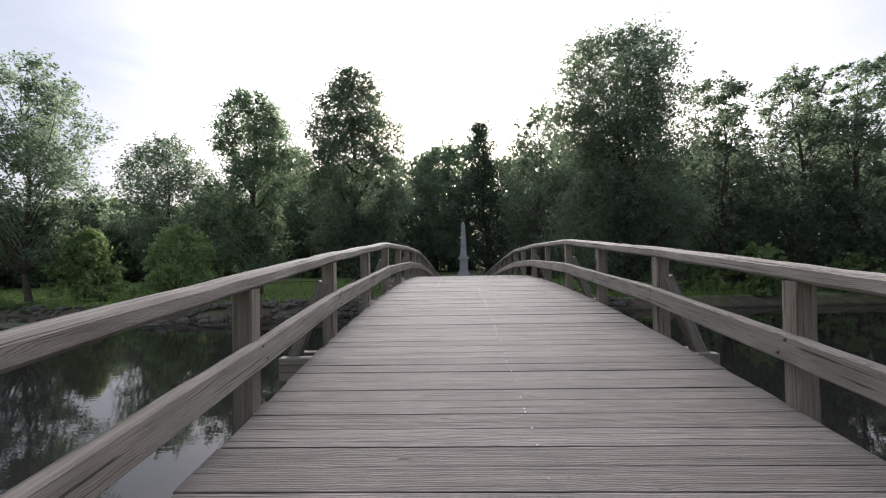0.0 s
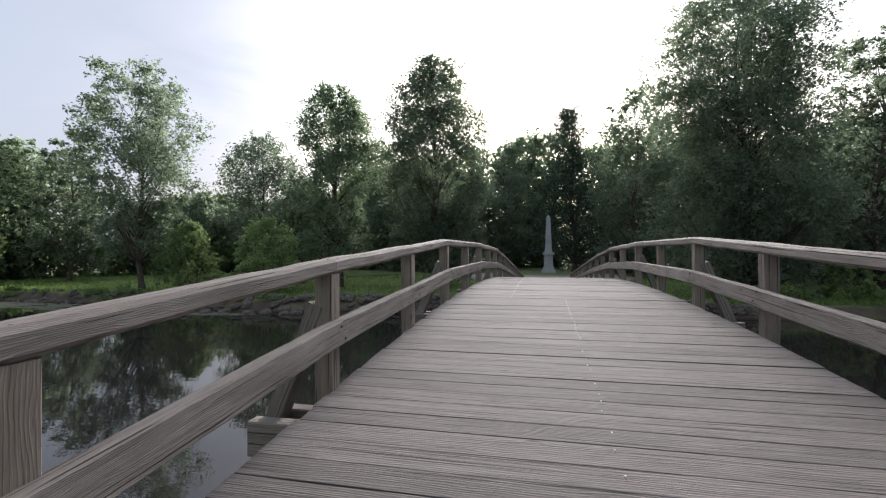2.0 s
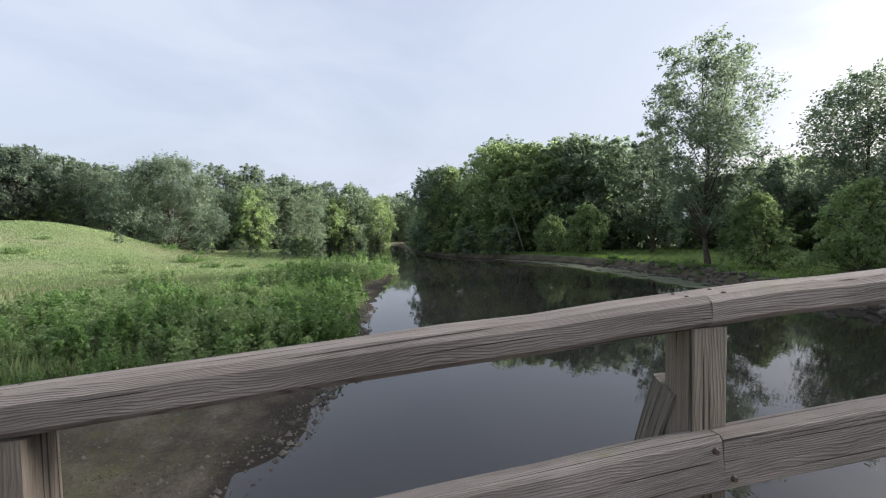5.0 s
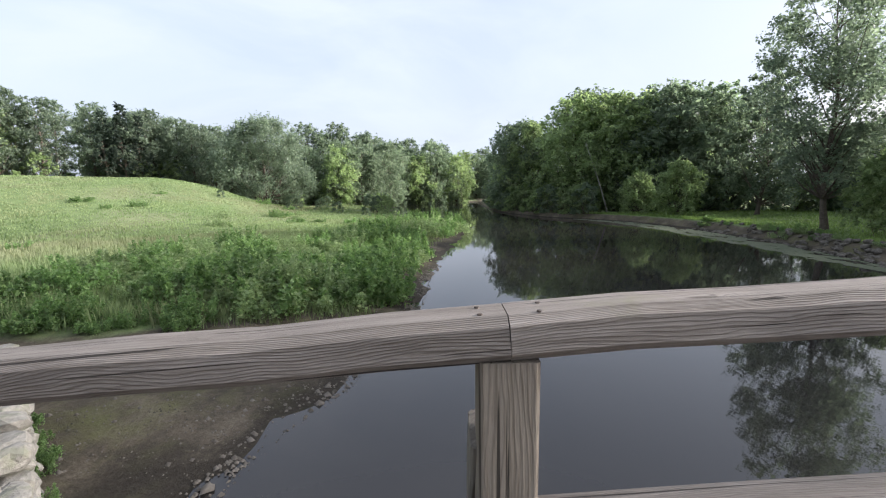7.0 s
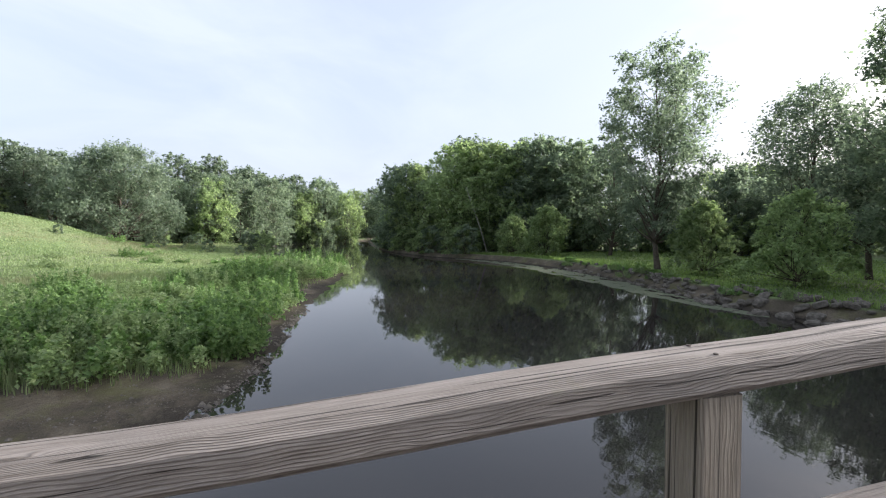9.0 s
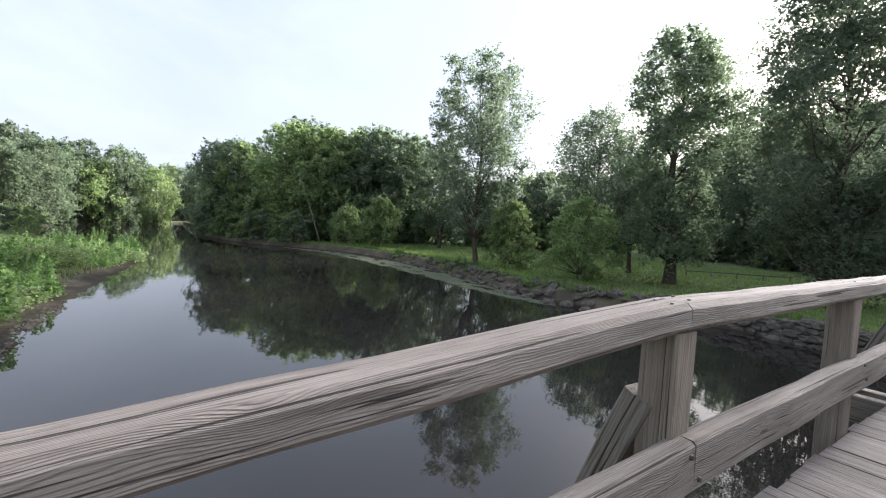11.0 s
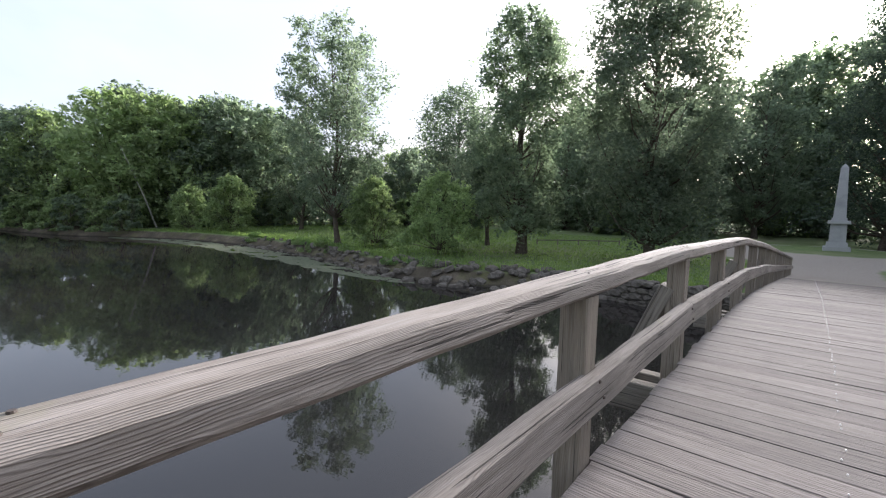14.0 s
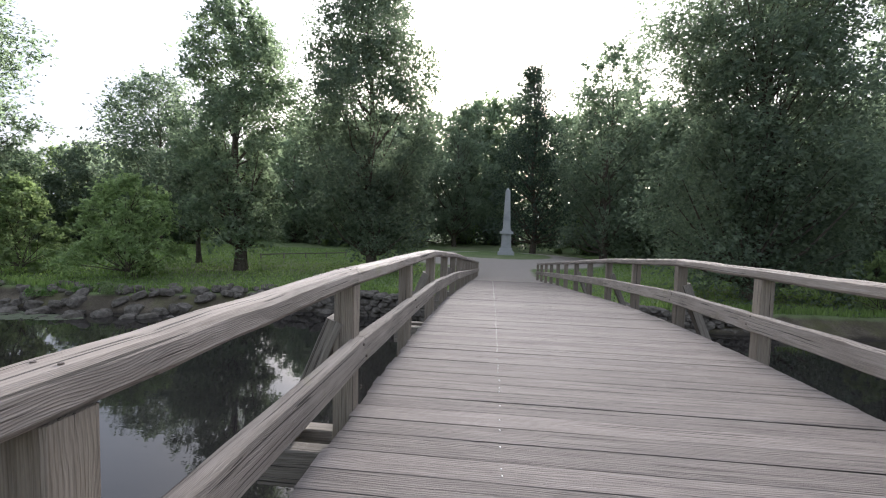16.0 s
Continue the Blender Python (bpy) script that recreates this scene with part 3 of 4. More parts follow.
plant("tree", tree_data(18.2, 3.6, 0.08, "tall", 50, 13000, 0.32, 27, 0.014, M_LEAF_DARK), 22.6, 35.5, "slim broad-leaved tree at the water's edge")
plant("tree", tree_data(18.3, 3.9, 0.08, "tall", 50, 12000, 0.33, 28, 0.015, M_LEAF_DARK), 28.7, 35.0, "leafy tree at the water's edge")
plant("tree", tree_data(18.6, 3.6, 0.10, "tall", 46, 11000, 0.33, 30, 0.015, M_LEAF_DARK), 32.0, 33.6, "narrow leafy tree at the water's edge")
plant("tree", tree_data(21.0, 4.6, 0.12, "tall", 48, 11000, 0.34, 29, 0.014, M_LEAF_DARK), 36.5, 31.8, "open-crowned tree leaning over the river")
plant("pine_tree", tree_data(24.2, 6.4, 0.08, "cone", 95, 20000, 0.34, 31, 0.015, M_NEEDLE, loose=0.45), 4.5, 67.0, "dark evergreen behind the monument")

# young willows and shrubs on the lawn's edge
WILLOW_A = tree_data(6.2, 3.0, 0.10, "skirt", 34, 9500, 0.27, 41, 0.008, M_LEAF_PALE, stems=6, droop=0.7, loose=0.30)
WILLOW_B = tree_data(6.8, 3.3, 0.10, "skirt", 36, 9500, 0.27, 42, 0.008, M_LEAF_PALE, stems=7, droop=0.7, loose=0.30)
for x, y, d, s, a in ((-29.9, 31.7, WILLOW_A, 0.95, 10), (-22.5, 31.6, WILLOW_B, 0.92, 70), (-55.4, 31.0, WILLOW_A, 1.08, 150), (-60.2, 28.2, WILLOW_B, 0.82, 220), (-25.6, 35.4, WILLOW_A, 0.5, 90)):
    plant("willow_shrub", d, x, y, "pale green bushy young willow on the far bank", "shrub", "young willows along the bank", a, s)

# woods, further off; the last two kinds have haze put into paler leaves
WOOD = [tree_data(18.0, 6.4, 0.02, "round", 58, 8200, 0.60, 60 + i, 0.016, m, loose=0.5)
        for i, m in enumerate((M_LEAF, M_LEAF_DARK, M_LEAF_PALE, M_LEAF_PALE))]
WOOD_TALL = [tree_data(20.0, 5.0, 0.03, "tall", 54, 7600, 0.56, 70 + i, 0.016, m, loose=0.5)
             for i, m in enumerate((M_LEAF_DARK, M_LEAF))]
WOOD_PINE = tree_data(19.0, 3.6, 0.10, "cone", 50, 5200, 0.55, 75, 0.014, M_NEEDLE, loose=0.3)
# two of three bushes carry the haze as a paler leaf colour
UNDER = [tree_data(4.2, 3.0, 0.02, "skirt", 18, 2200, 0.40, 80 + i, 0.010, m, stems=3) for i, m in enumerate((M_LEAF, M_LEAF_PALE, M_LEAF_PALE))]


def wood_row(xa, ya, xb, yb, count, group, spread=5.0, size=(0.85, 1.1), pick=None, seed=1, under=1):
    rnd = random.Random(seed)
    for i in range(count):
        f = (i + 0.5) / count
        x = xa + (xb - xa) * f + rnd.uniform(-spread, spread) * 0.5
        y = ya + (yb - ya) * f + rnd.uniform(-spread, spread) * 0.5
        d = rnd.choice(pick or [WOOD[0], WOOD[0], WOOD[2], WOOD[3], WOOD_TALL[1]])
        plant("tree", d, x, y, "full-crowned green woodland tree among others", "tree", group, rnd.uniform(0, 360), rnd.uniform(*size))
        for j in range(under):
            plant("bush", rnd.choice(UNDER), x + rnd.uniform(-4, 4), y + rnd.uniform(-3, 3), "leafy green undergrowth bush below the trees", "bush", group + " undergrowth", rnd.uniform(0, 360), rnd.uniform(0.7, 1.25))


def bush_row(xa, xb, back, count, group, seed, size=(0.6, 1.1), edge=far_edge):
    """Bushes hanging over the water's edge."""
    rnd = random.Random(seed)
    for i in range(count):
        x = xa + (xb - xa) * (i + rnd.random()) / count
        y = float(edge(x)) + back * rnd.uniform(0.6, 1.5)
        plant("bush", rnd.choice(UNDER), x, y, "leafy bush hanging over the water's edge", "bush", group, rnd.uniform(0, 360), rnd.uniform(*size))


# the wood on the far bank, upstream
DUSKY = [WOOD[0], WOOD[1], WOOD_TALL[0]]
wood_row(-65, 43, -75, 23, 8, "far bank wood", 2.5, (0.93, 1.03), seed=2)
wood_row(-78, 52, -92, 28, 6, "far bank wood", 4.0, (1.0, 1.12), seed=3, under=0)
wood_row(-80, 20, -90, 16.5, 3, "far bank wood", 1.5, (0.86, 0.96), seed=31)
wood_row(-97, 17, -104, 17, 2, "far bank wood", 1.5, (0.6, 0.68), seed=32)
wood_row(-64, 50, -42, 63, 7, "far bank wood", 4.0, (0.55, 0.7), DUSKY, seed=34, under=2)
wood_row(-72, 66, -34, 80, 8, "far bank wood", 5.0, (0.62, 0.8), seed=4)
wood_row(-150, 20, -108, 20, 5, "far bank wood", 3.0, (0.5, 0.6), seed=5)
bush_row(-96, -62, 1.6, 15, "waterside bushes", 51)
# closing the river
wood_row(-152, 8, -142, -16, 6, "river bend wood", 5.0, (0.92, 1.06), seed=6)
wood_row(-172, 30, -170, 6, 4, "river bend wood", 5.0, (0.78, 0.9), seed=61, under=0)
wood_row(-170, 2, -166, -24, 4, "river bend wood", 5.0, (1.2, 1.32), pick=DUSKY, seed=64, under=0)
wood_row(-120, -10, -108, -25, 5, "river bend wood", 3.0, (0.72, 0.86), [WOOD[0], WOOD[2], WOOD_TALL[1]], seed=7)
wood_row(-136, -14, -126, -34, 6, "river bend wood", 5.0, (1.0, 1.12), pick=DUSKY, seed=8)
wood_row(-205, -22, -200, 62, 13, "river bend wood", 6.0, (1.0, 1.15), seed=62, under=0)
bush_row(-112, -76, -2.5, 9, "meadow edge bushes", 52, (0.5, 0.9), near_edge)
# the hill on the meadow's far side
plant("oak_tree", tree_data(16.4, 9.4, 0.08, "wide", 100, 32000, 0.42, 91, 0.022, M_LEAF_DARK), -89.4, -32.4, "broad dark oak standing on the meadow slope")
wood_row(-112, -28, -104, -50, 7, "hill trees", 4.0, (0.72, 0.84), pick=DUSKY, seed=9)
wood_row(-94, -47, -84, -63, 5, "hill trees", 3.0, (0.6, 0.7), pick=DUSKY, seed=33)
wood_row(-82, -66, -64, -84, 7, "hill trees", 4.0, (0.62, 0.76), [WOOD[1], WOOD[2], WOOD_TALL[0]], seed=10)
wood_row(-116, -50, -88, -84, 8, "hill trees", 4.0, (0.76, 0.88), pick=DUSKY, seed=11, under=0)
for x, y, q in ((-85.4, -57.0, 0.72), (-84.2, -59.6, 0.64), (-86.8, -54.8, 0.62)):
    plant("pine_tree", WOOD_PINE, x, y, "dark pine among the hill trees", "tree", "hill pines", 50 * q, q)
for x, y, q in ((-77, -23, 0.6), (-70, -14, 0.42), (-83, -20, 0.5), (-60, -8, 0.3), (-66, -30, 0.3), (-95, -22, 0.6)):
    plant("bush", UNDER[0], x, y, "small green bush standing in the meadow", "bush", "meadow bushes", 90 * q, q)
# behind the monument and along the right bank
GROVE = WOOD_TALL + WOOD[:2]
wood_row(-40, 90, 36, 90, 13, "monument grove", 5.0, (1.2, 1.4), GROVE, seed=12)
wood_row(-34, 76, -16, 68, 4, "monument grove", 4.0, (0.8, 1.0), GROVE, seed=13)
wood_row(14, 70, 46, 54, 7, "monument grove", 4.0, (0.95, 1.1), GROVE, seed=14)
wood_row(24, 48, 56, 43, 5, "right bank wood", 3.5, (0.6, 0.74), GROVE, seed=15)
wood_row(40, 36.5, 74, 37, 7, "right bank wood", 3.0, (0.8, 1.0), GROVE, seed=16)
bush_row(17, 62, 2.4, 14, "right bank bushes", 53, (0.5, 0.95))
wood_row(-70, 112, 80, 108, 14, "far grove", 8.0, (1.0, 1.2), GROVE, seed=17, under=0)
# behind the walk's start
wood_row(-40, -50, 50, -40, 6, "near bank trees", 8.0, (0.8, 1.0), seed=18, under=0)
wood_row(30, -20, 70, -22, 4, "near bank trees", 5.0, (0.8, 1.0), seed=19, under=0)


# ---- monument ----
def block(bm, x0, x1, y0, y1, z0, z1, top=1.0):
    vs = [bm.verts.new((x, y, z0)) for x, y in ((x0, y0), (x1, y0), (x1, y1), (x0, y1))]
    cx, cy = (x0 + x1) / 2, (y0 + y1) / 2
    vt = [bm.verts.new((cx + (x - cx) * top, cy + (y - cy) * top, z1)) for x, y in ((x0, y0), (x1, y0), (x1, y1), (x0, y1))]
    bm.faces.new(list(reversed(vs)))
    bm.faces.new(vt)
    for i in range(4):
        bm.faces.new((vs[i], vs[(i + 1) % 4], vt[(i + 1) % 4], vt[i]))


def part(name, bm, material, parent, label="", bevel=0.0):
    if bevel:
        bmesh.ops.bevel(bm, geom=bm.edges[:], offset=bevel, segments=2, affect="EDGES")
    bmesh.ops.recalc_face_normals(bm, faces=bm.faces)
    me = bpy.data.meshes.new(name)
    bm.to_mesh(me)
    bm.free()
    me.materials.append(material)
    ob = new(name, me)
    ob.parent = parent
    if label:
        tagged(ob, label)
    return ob


def obelisk():
    x, y = 0.55, 55.7
    ob = empty("obelisk", "grey granite obelisk monument on a stepped pedestal", "monument", at=(x, y, float(land(x, y)) - 0.02))
    for name, half, z0, z1, top in (("base_step", 0.88, 0.0, 0.34, 0.98), ("plinth", 0.70, 0.34, 0.72, 0.95), ("pedestal", 0.54, 0.72, 2.25, 0.94),
                                    ("cornice", 0.72, 2.25, 2.52, 0.98), ("shaft_base", 0.49, 2.52, 2.75, 0.97), ("shaft", 0.41, 2.75, 6.85, 0.60), ("capstone", 0.246, 6.85, 7.2, 0.08)):
        bm = bmesh.new()
        block(bm, -half, half, -half, half, z0, z1, top)
        part(name, bm, M_GRANITE, ob, bevel=0.012)
    return ob


obelisk()


# ---- deck planks, each its own timber ----
def deck():
    bm = bmesh.new()
    # a layer of boards lengthwise below the planks
    ys = np.arange(-11.0, 29.1, 0.5)
    rows = [[bm.verts.new((x, y, deck_z(y) - dz)) for x, dz in ((-1.78, 0.082), (1.78, 0.082), (1.78, 0.10), (-1.78, 0.10))] for y in ys]
    for p, q in zip(rows, rows[1:]):
        for j in range(4):
            bm.faces.new((p[j], p[(j + 1) % 4], q[(j + 1) % 4], q[j]))
    under = part("deck", bm, M_BEAM, BRIDGE)
    rnd = random.Random(5)
    widths = (0.19, 0.205, 0.22, 0.20)
    kinds = [[beam_data("plank", 3.70 + 0.012 * j, w - 0.004, 0.07, M_DECK, 40 + 9 * i + j, 0.0025, 8, 0.0012) for j in range(3)] for i, w in enumerate(widths)]
    y = -11.0
    while y < 28.9:
        i = rnd.randrange(4)
        w = widths[i]
        yc = y + w / 2
        slope = math.degrees(math.atan((deck_z(yc + 0.1) - deck_z(yc - 0.1)) / 0.2))
        ob = new("plank", rnd.choice(kinds[i]))
        ob.parent = under
        ob.matrix_local = pose(rnd.uniform(-0.012, 0.012), yc, deck_z(yc) - 0.037 + rnd.uniform(-0.0025, 0.0025), slope + rnd.uniform(-0.15, 0.15), rnd.uniform(-0.05, 0.05), rnd.uniform(-0.12, 0.12)) @ pose(0, 0, 0, 0, 0, 180 if rnd.random() < 0.5 else 0)
        y += w + rnd.uniform(0.0, 0.003)


deck()


# ---- stones ----
def stone_data(name, seed, material, flat=0.7, rough=0.22):
    bm = bmesh.new()
    bmesh.ops.create_icosphere(bm, subdivisions=2, radius=0.5)
    shift = Vector((seed * 3.1, seed * 1.7, seed * 0.9))
    for v in bm.verts:
        c = v.co.copy()
        for i in range(3):
            c[i] = math.copysign(min(abs(c[i]), 0.36 + 0.03 * ((seed + i) % 3)), c[i])
        n = noise.noise(v.co * 1.7 + shift) * rough * 1.5 + noise.noise(v.co * 5.0 + shift) * rough * 0.6
        v.co = Vector((c.x, c.y, c.z * flat)) * (1 + n)
    me = bpy.data.meshes.new(name)
    bm.to_mesh(me)
    bm.free()
    me.materials.append(material)
    return me


BOULDERS = [stone_data("boulder", i, M_STONE) for i in range(6)]
WALL_STONES = [stone_data("stone", 20 + i, M_WALLSTONE, 0.8, 0.26) for i in range(6)]
BANK_STONES = [stone_data("stone", 40 + i, M_STONE, 0.8, 0.30) for i in range(6)]


def riprap():
    rnd = random.Random(9)
    for i in range(285):
        f = rnd.random()
        x = -48 + 36 * f ** 0.7
        off = rnd.uniform(-0.35, 1.7) if x < -24 else rnd.uniform(-0.7, 2.6)
        y = float(far_edge(x)) + off
        s = rnd.uniform(0.28, 0.66) * (1.2 if x > -24 else 0.85)
        ob = new("boulder", rnd.choice(BOULDERS))
        ob.matrix_basis = Matrix.LocRotScale((x, y, max(float(land(x, y)), WATER_Z - 0.25) + s * 0.12), Euler((rnd.uniform(-0.4, 0.4), rnd.uniform(-0.4, 0.4), rnd.uniform(0, 6.28))), (s * rnd.uniform(0.9, 1.35), s, s * rnd.uniform(0.85, 1.2)))
        tagged(ob, "rough dark grey boulder lying on the river bank", "boulder", "boulders along the far bank")
    big = new("boulder", BOULDERS[2])
    big.matrix_basis = Matrix.LocRotScale((-19.6, 29.2, -2.5), Euler((0.1, 0, 0.5)), (1.3, 1.0, 1.1))
    tagged(big, "pale grey rounded boulder at the water's edge", "boulder", "boulders along the far bank")


riprap()


def dry_wall(label, ax, ay, bx, by, top_a, top_b, foot, thick, pieces, size, seed):
    """Courses of rough stones along a line, each stone its own part."""
    rnd = random.Random(seed)
    wall = empty("stone_wall", label, "wall")
    length = math.hypot(bx - ax, by - ay)
    turn = math.atan2(by - ay, bx - ax)
    nx, ny = -math.sin(turn), math.cos(turn)
    n = max(2, int(length / size))
    bm = bmesh.new()
    low = min(top_a, top_b) - 0.25
    block(bm, -length / 2, length / 2, -thick * 0.3, thick * 0.3, foot - 0.2, low)
    core = part("rubble_core", bm, M_STONE, wall)
    core.matrix_local = Matrix.LocRotScale(((ax + bx) / 2, (ay + by) / 2, 0), Euler((0, 0, turn)), None)
    for i in range(n):
        f = (i + 0.5) / n
        top = top_a + (top_b - top_a) * f + rnd.uniform(-0.14, 0.14)
        rows = max(1, int((top - foot) / (size * 0.55)))
        cols = max(1, int(thick / (size * 0.7)))
        for r in range(rows):
            for c in range(cols):
                if cols > 2 and 0 < c < cols - 1 and r < rows - 1:
                    continue
                g = ((i + 0.5 + (0.4 if r % 2 else 0) + rnd.uniform(-0.1, 0.1)) / n)
                o = (c - (cols - 1) / 2) * thick / cols + rnd.uniform(-0.03, 0.03)
                st = new("stone", rnd.choice(pieces))
                st.parent = wall
                s = size * rnd.uniform(0.95, 1.6)
                st.matrix_local = Matrix.LocRotScale((ax + (bx - ax) * g + nx * o, ay + (by - ay) * g + ny * o, foot + (r + 0.5) * (top - foot) / rows + rnd.uniform(-0.03, 0.03)),
                                                     Euler((rnd.uniform(-0.12, 0.12), rnd.uniform(-0.12, 0.12), turn + rnd.uniform(-0.2, 0.2) + (3.14159 if rnd.random() < 0.5 else 0))),
                                                     (s, s * rnd.uniform(0.75, 1.05), s * rnd.uniform(0.65, 0.85)))
    return wall


dry_wall("pale dry-stone wing wall beside the muddy shore", -2.6, -0.45, -8.8, -6.5, -1.25, -1.3, -2.8, 0.8, WALL_STONES, 0.36, 3)
dry_wall("low grey stone wall along the far bank", -14.2, 29.8, -2.3, 28.0, -1.95, -1.6, -2.9, 0.9, BANK_STONES, 0.5, 4)
dry_wall("low grey stone wall below the bridge end", -2.3, 27.9, 2.3, 27.9, -1.75, -1.75, -2.9, 0.7, BANK_STONES, 0.5, 5)
dry_wall("low mossy stone wall along the shaded bank", 2.3, 28.0, 12.0, 29.4, -1.6, -1.95, -2.9, 0.9, BANK_STONES, 0.5, 6)


def pebbles():
    rng = np.random.default_rng(4)
    n = 7000
    x = -rng.uniform(3, 26, n)
    d = 5.4 * rng.random(n) ** 1.6 - 0.15
    y = near_edge(x) - d
    z = land(x, y)
    s = rng.uniform(0.010, 0.040, n) * (1 + (rng.random(n) < 0.06) * 1.5) * np.where(d < 0.5, 1.8, 1.0)
    a = rng.uniform(0, 6.28, (n, 5))
    verts, faces = [], []
    for i in range(n):
        b = len(verts)
        for j in range(4):
            t = a[i, 0] + j * 1.57
            verts.append((x[i] + s[i] * (0.7 + 0.3 * math.sin(a[i, j])) * math.cos(t), y[i] + s[i] * 0.8 * math.sin(t), z[i] - 0.01))
        verts.append((x[i] + s[i] * 0.2 * math.cos(a[i, 4]), y[i], z[i] + s[i] * 0.6))
        faces += [(b, b + 1, b + 4), (b + 1, b + 2, b + 4), (b + 2, b + 3, b + 4), (b + 3, b, b + 4)]
    ob = mesh_object("pebbles", verts, faces, M_STONE)
    tagged(ob, "small stones and debris strewn over the mud", "pebbles", kind="stuff")


pebbles()


# ---- meadow ----
def blades(name, x, y, h, w, rng, material, label, lean=0.35):
    n = len(x)
    z = land(x, y)
    a = rng.uniform(0, 6.28, n)
    la = rng.uniform(0, 6.28, n)
    dx, dy = np.cos(a) * w * 0.5, np.sin(a) * w * 0.5
    lx, ly = np.cos(la) * h * lean * rng.random(n), np.sin(la) * h * lean * rng.random(n)
    p = np.stack([np.stack([x - dx, y - dy, z - 0.02], 1), np.stack([x + dx, y + dy, z - 0.02], 1),
                  np.stack([x + dx * 0.7 + lx * 0.4, y + dy * 0.7 + ly * 0.4, z + h * 0.6], 1), np.stack([x + lx, y + ly, z + h], 1)], 1).reshape(-1, 3)
    idx = (np.arange(n)[:, None] * 4 + np.array([0, 1, 2, 0, 2, 3])[None, :]).ravel()
    me = bpy.data.meshes.new(name)
    me.vertices.add(n * 4)
    me.vertices.foreach_set("co", p.ravel())
    me.loops.add(n * 6)
    me.loops.foreach_set("vertex_index", idx.astype(np.int32))
    me.polygons.add(n * 2)
    me.polygons.foreach_set("loop_start", np.arange(0, n * 6, 3, dtype=np.int32))
    me.update(calc_edges=True)
    me.materials.append(material)
    return tagged(new(name, me), label, "grass", kind="stuff")


def meadow():
    rng = np.random.default_rng(12)
    n = 300000
    r = 9 + 105 * rng.random(n) ** 1.35
    a = np.radians(rng.uniform(158, 250, n))
    x, y = -0.7 + r * np.cos(a), 2.3 + r * np.sin(a)
    dn = near_edge(x) - y
    ok = (dn > 1.6 + rng.uniform(-0.4, 0.9, n)) & (x < np.interp(y, [-14, -4, 0, 1.5], [-12.4, -14.2, -15.6, -20]) + rng.uniform(-0.4, 0.4, n))
    x, y, r = x[ok], y[ok], r[ok]
    patch = 0.6 + 0.55 * np.sin(x * 0.31 + 1.7 * np.sin(y * 0.23)) * np.sin(y * 0.37 + 1.1 * np.sin(x * 0.19))
    h = (0.24 + 0.30 * np.clip(patch, 0, 1.2)) * rng.uniform(0.6, 1.35, len(x)) * np.clip(1.25 - r / 55, 0.3, 1.0)
    blades("tall_grass", x, y, h, 0.006 + 0.0017 * r * rng.uniform(0.6, 1.3, len(x)), rng, M_GRASS, "tall pale green meadow grass")
    # short grass of the far lawn
    n = 90000
    x = rng.uniform(-66, 26, n)
    y = far_edge(x) + 1.6 + 34 * rng.random(n) ** 1.4
    ok = (np.abs(x) > 3.2) & ((x - 0.05) ** 2 + (y - 55.7) ** 2 > 11.5 ** 2)
    x, y = x[ok], y[ok]
    blades("lawn_grass", x, y, rng.uniform(0.05, 0.16, len(x)) + 0.3 * (y - far_edge(x) < 2.6) * rng.random(len(x)), 0.05 + 0.06 * rng.random(len(x)), rng, M_LAWN, "short green lawn grass on the far bank")


meadow()


def weed_data(seed, height, wide, leaves, leaf, material):
    """One leafy clump: leaves strung up many stems."""
    rnd, rng = random.Random(seed), np.random.default_rng(seed)
    pts = []
    stems = 22
    for i in range(stems):
        a, q = rnd.uniform(0, 6.28), math.sqrt(rnd.random()) * wide
        h = height * rnd.uniform(0.5, 1.0) * (1 - 0.45 * (q / wide) ** 2)
        foot = np.array((math.cos(a) * q, math.sin(a) * q, 0.0))
        tip = foot + np.array((math.cos(a) * 0.3 * h * rnd.random(), math.sin(a) * 0.3 * h * rnd.random(), h))
        k = leaves // stems
        t = rng.uniform(0.08, 1.0, k)[:, None]
        pts.append(foot[None, :] * (1 - t) + tip[None, :] * t + rng.normal(size=(k, 3)) * np.array([0.11, 0.11, 0.06]) * wide * (1.25 - t))
    pts = np.concatenate(pts)
    pts[:, 2] = np.maximum(pts[:, 2], 0.03)
    return leaf_mesh("weed_clump", pts, leaf * rng.uniform(0.55, 1.45, len(pts)), rng, material, 0.1, 0.72)


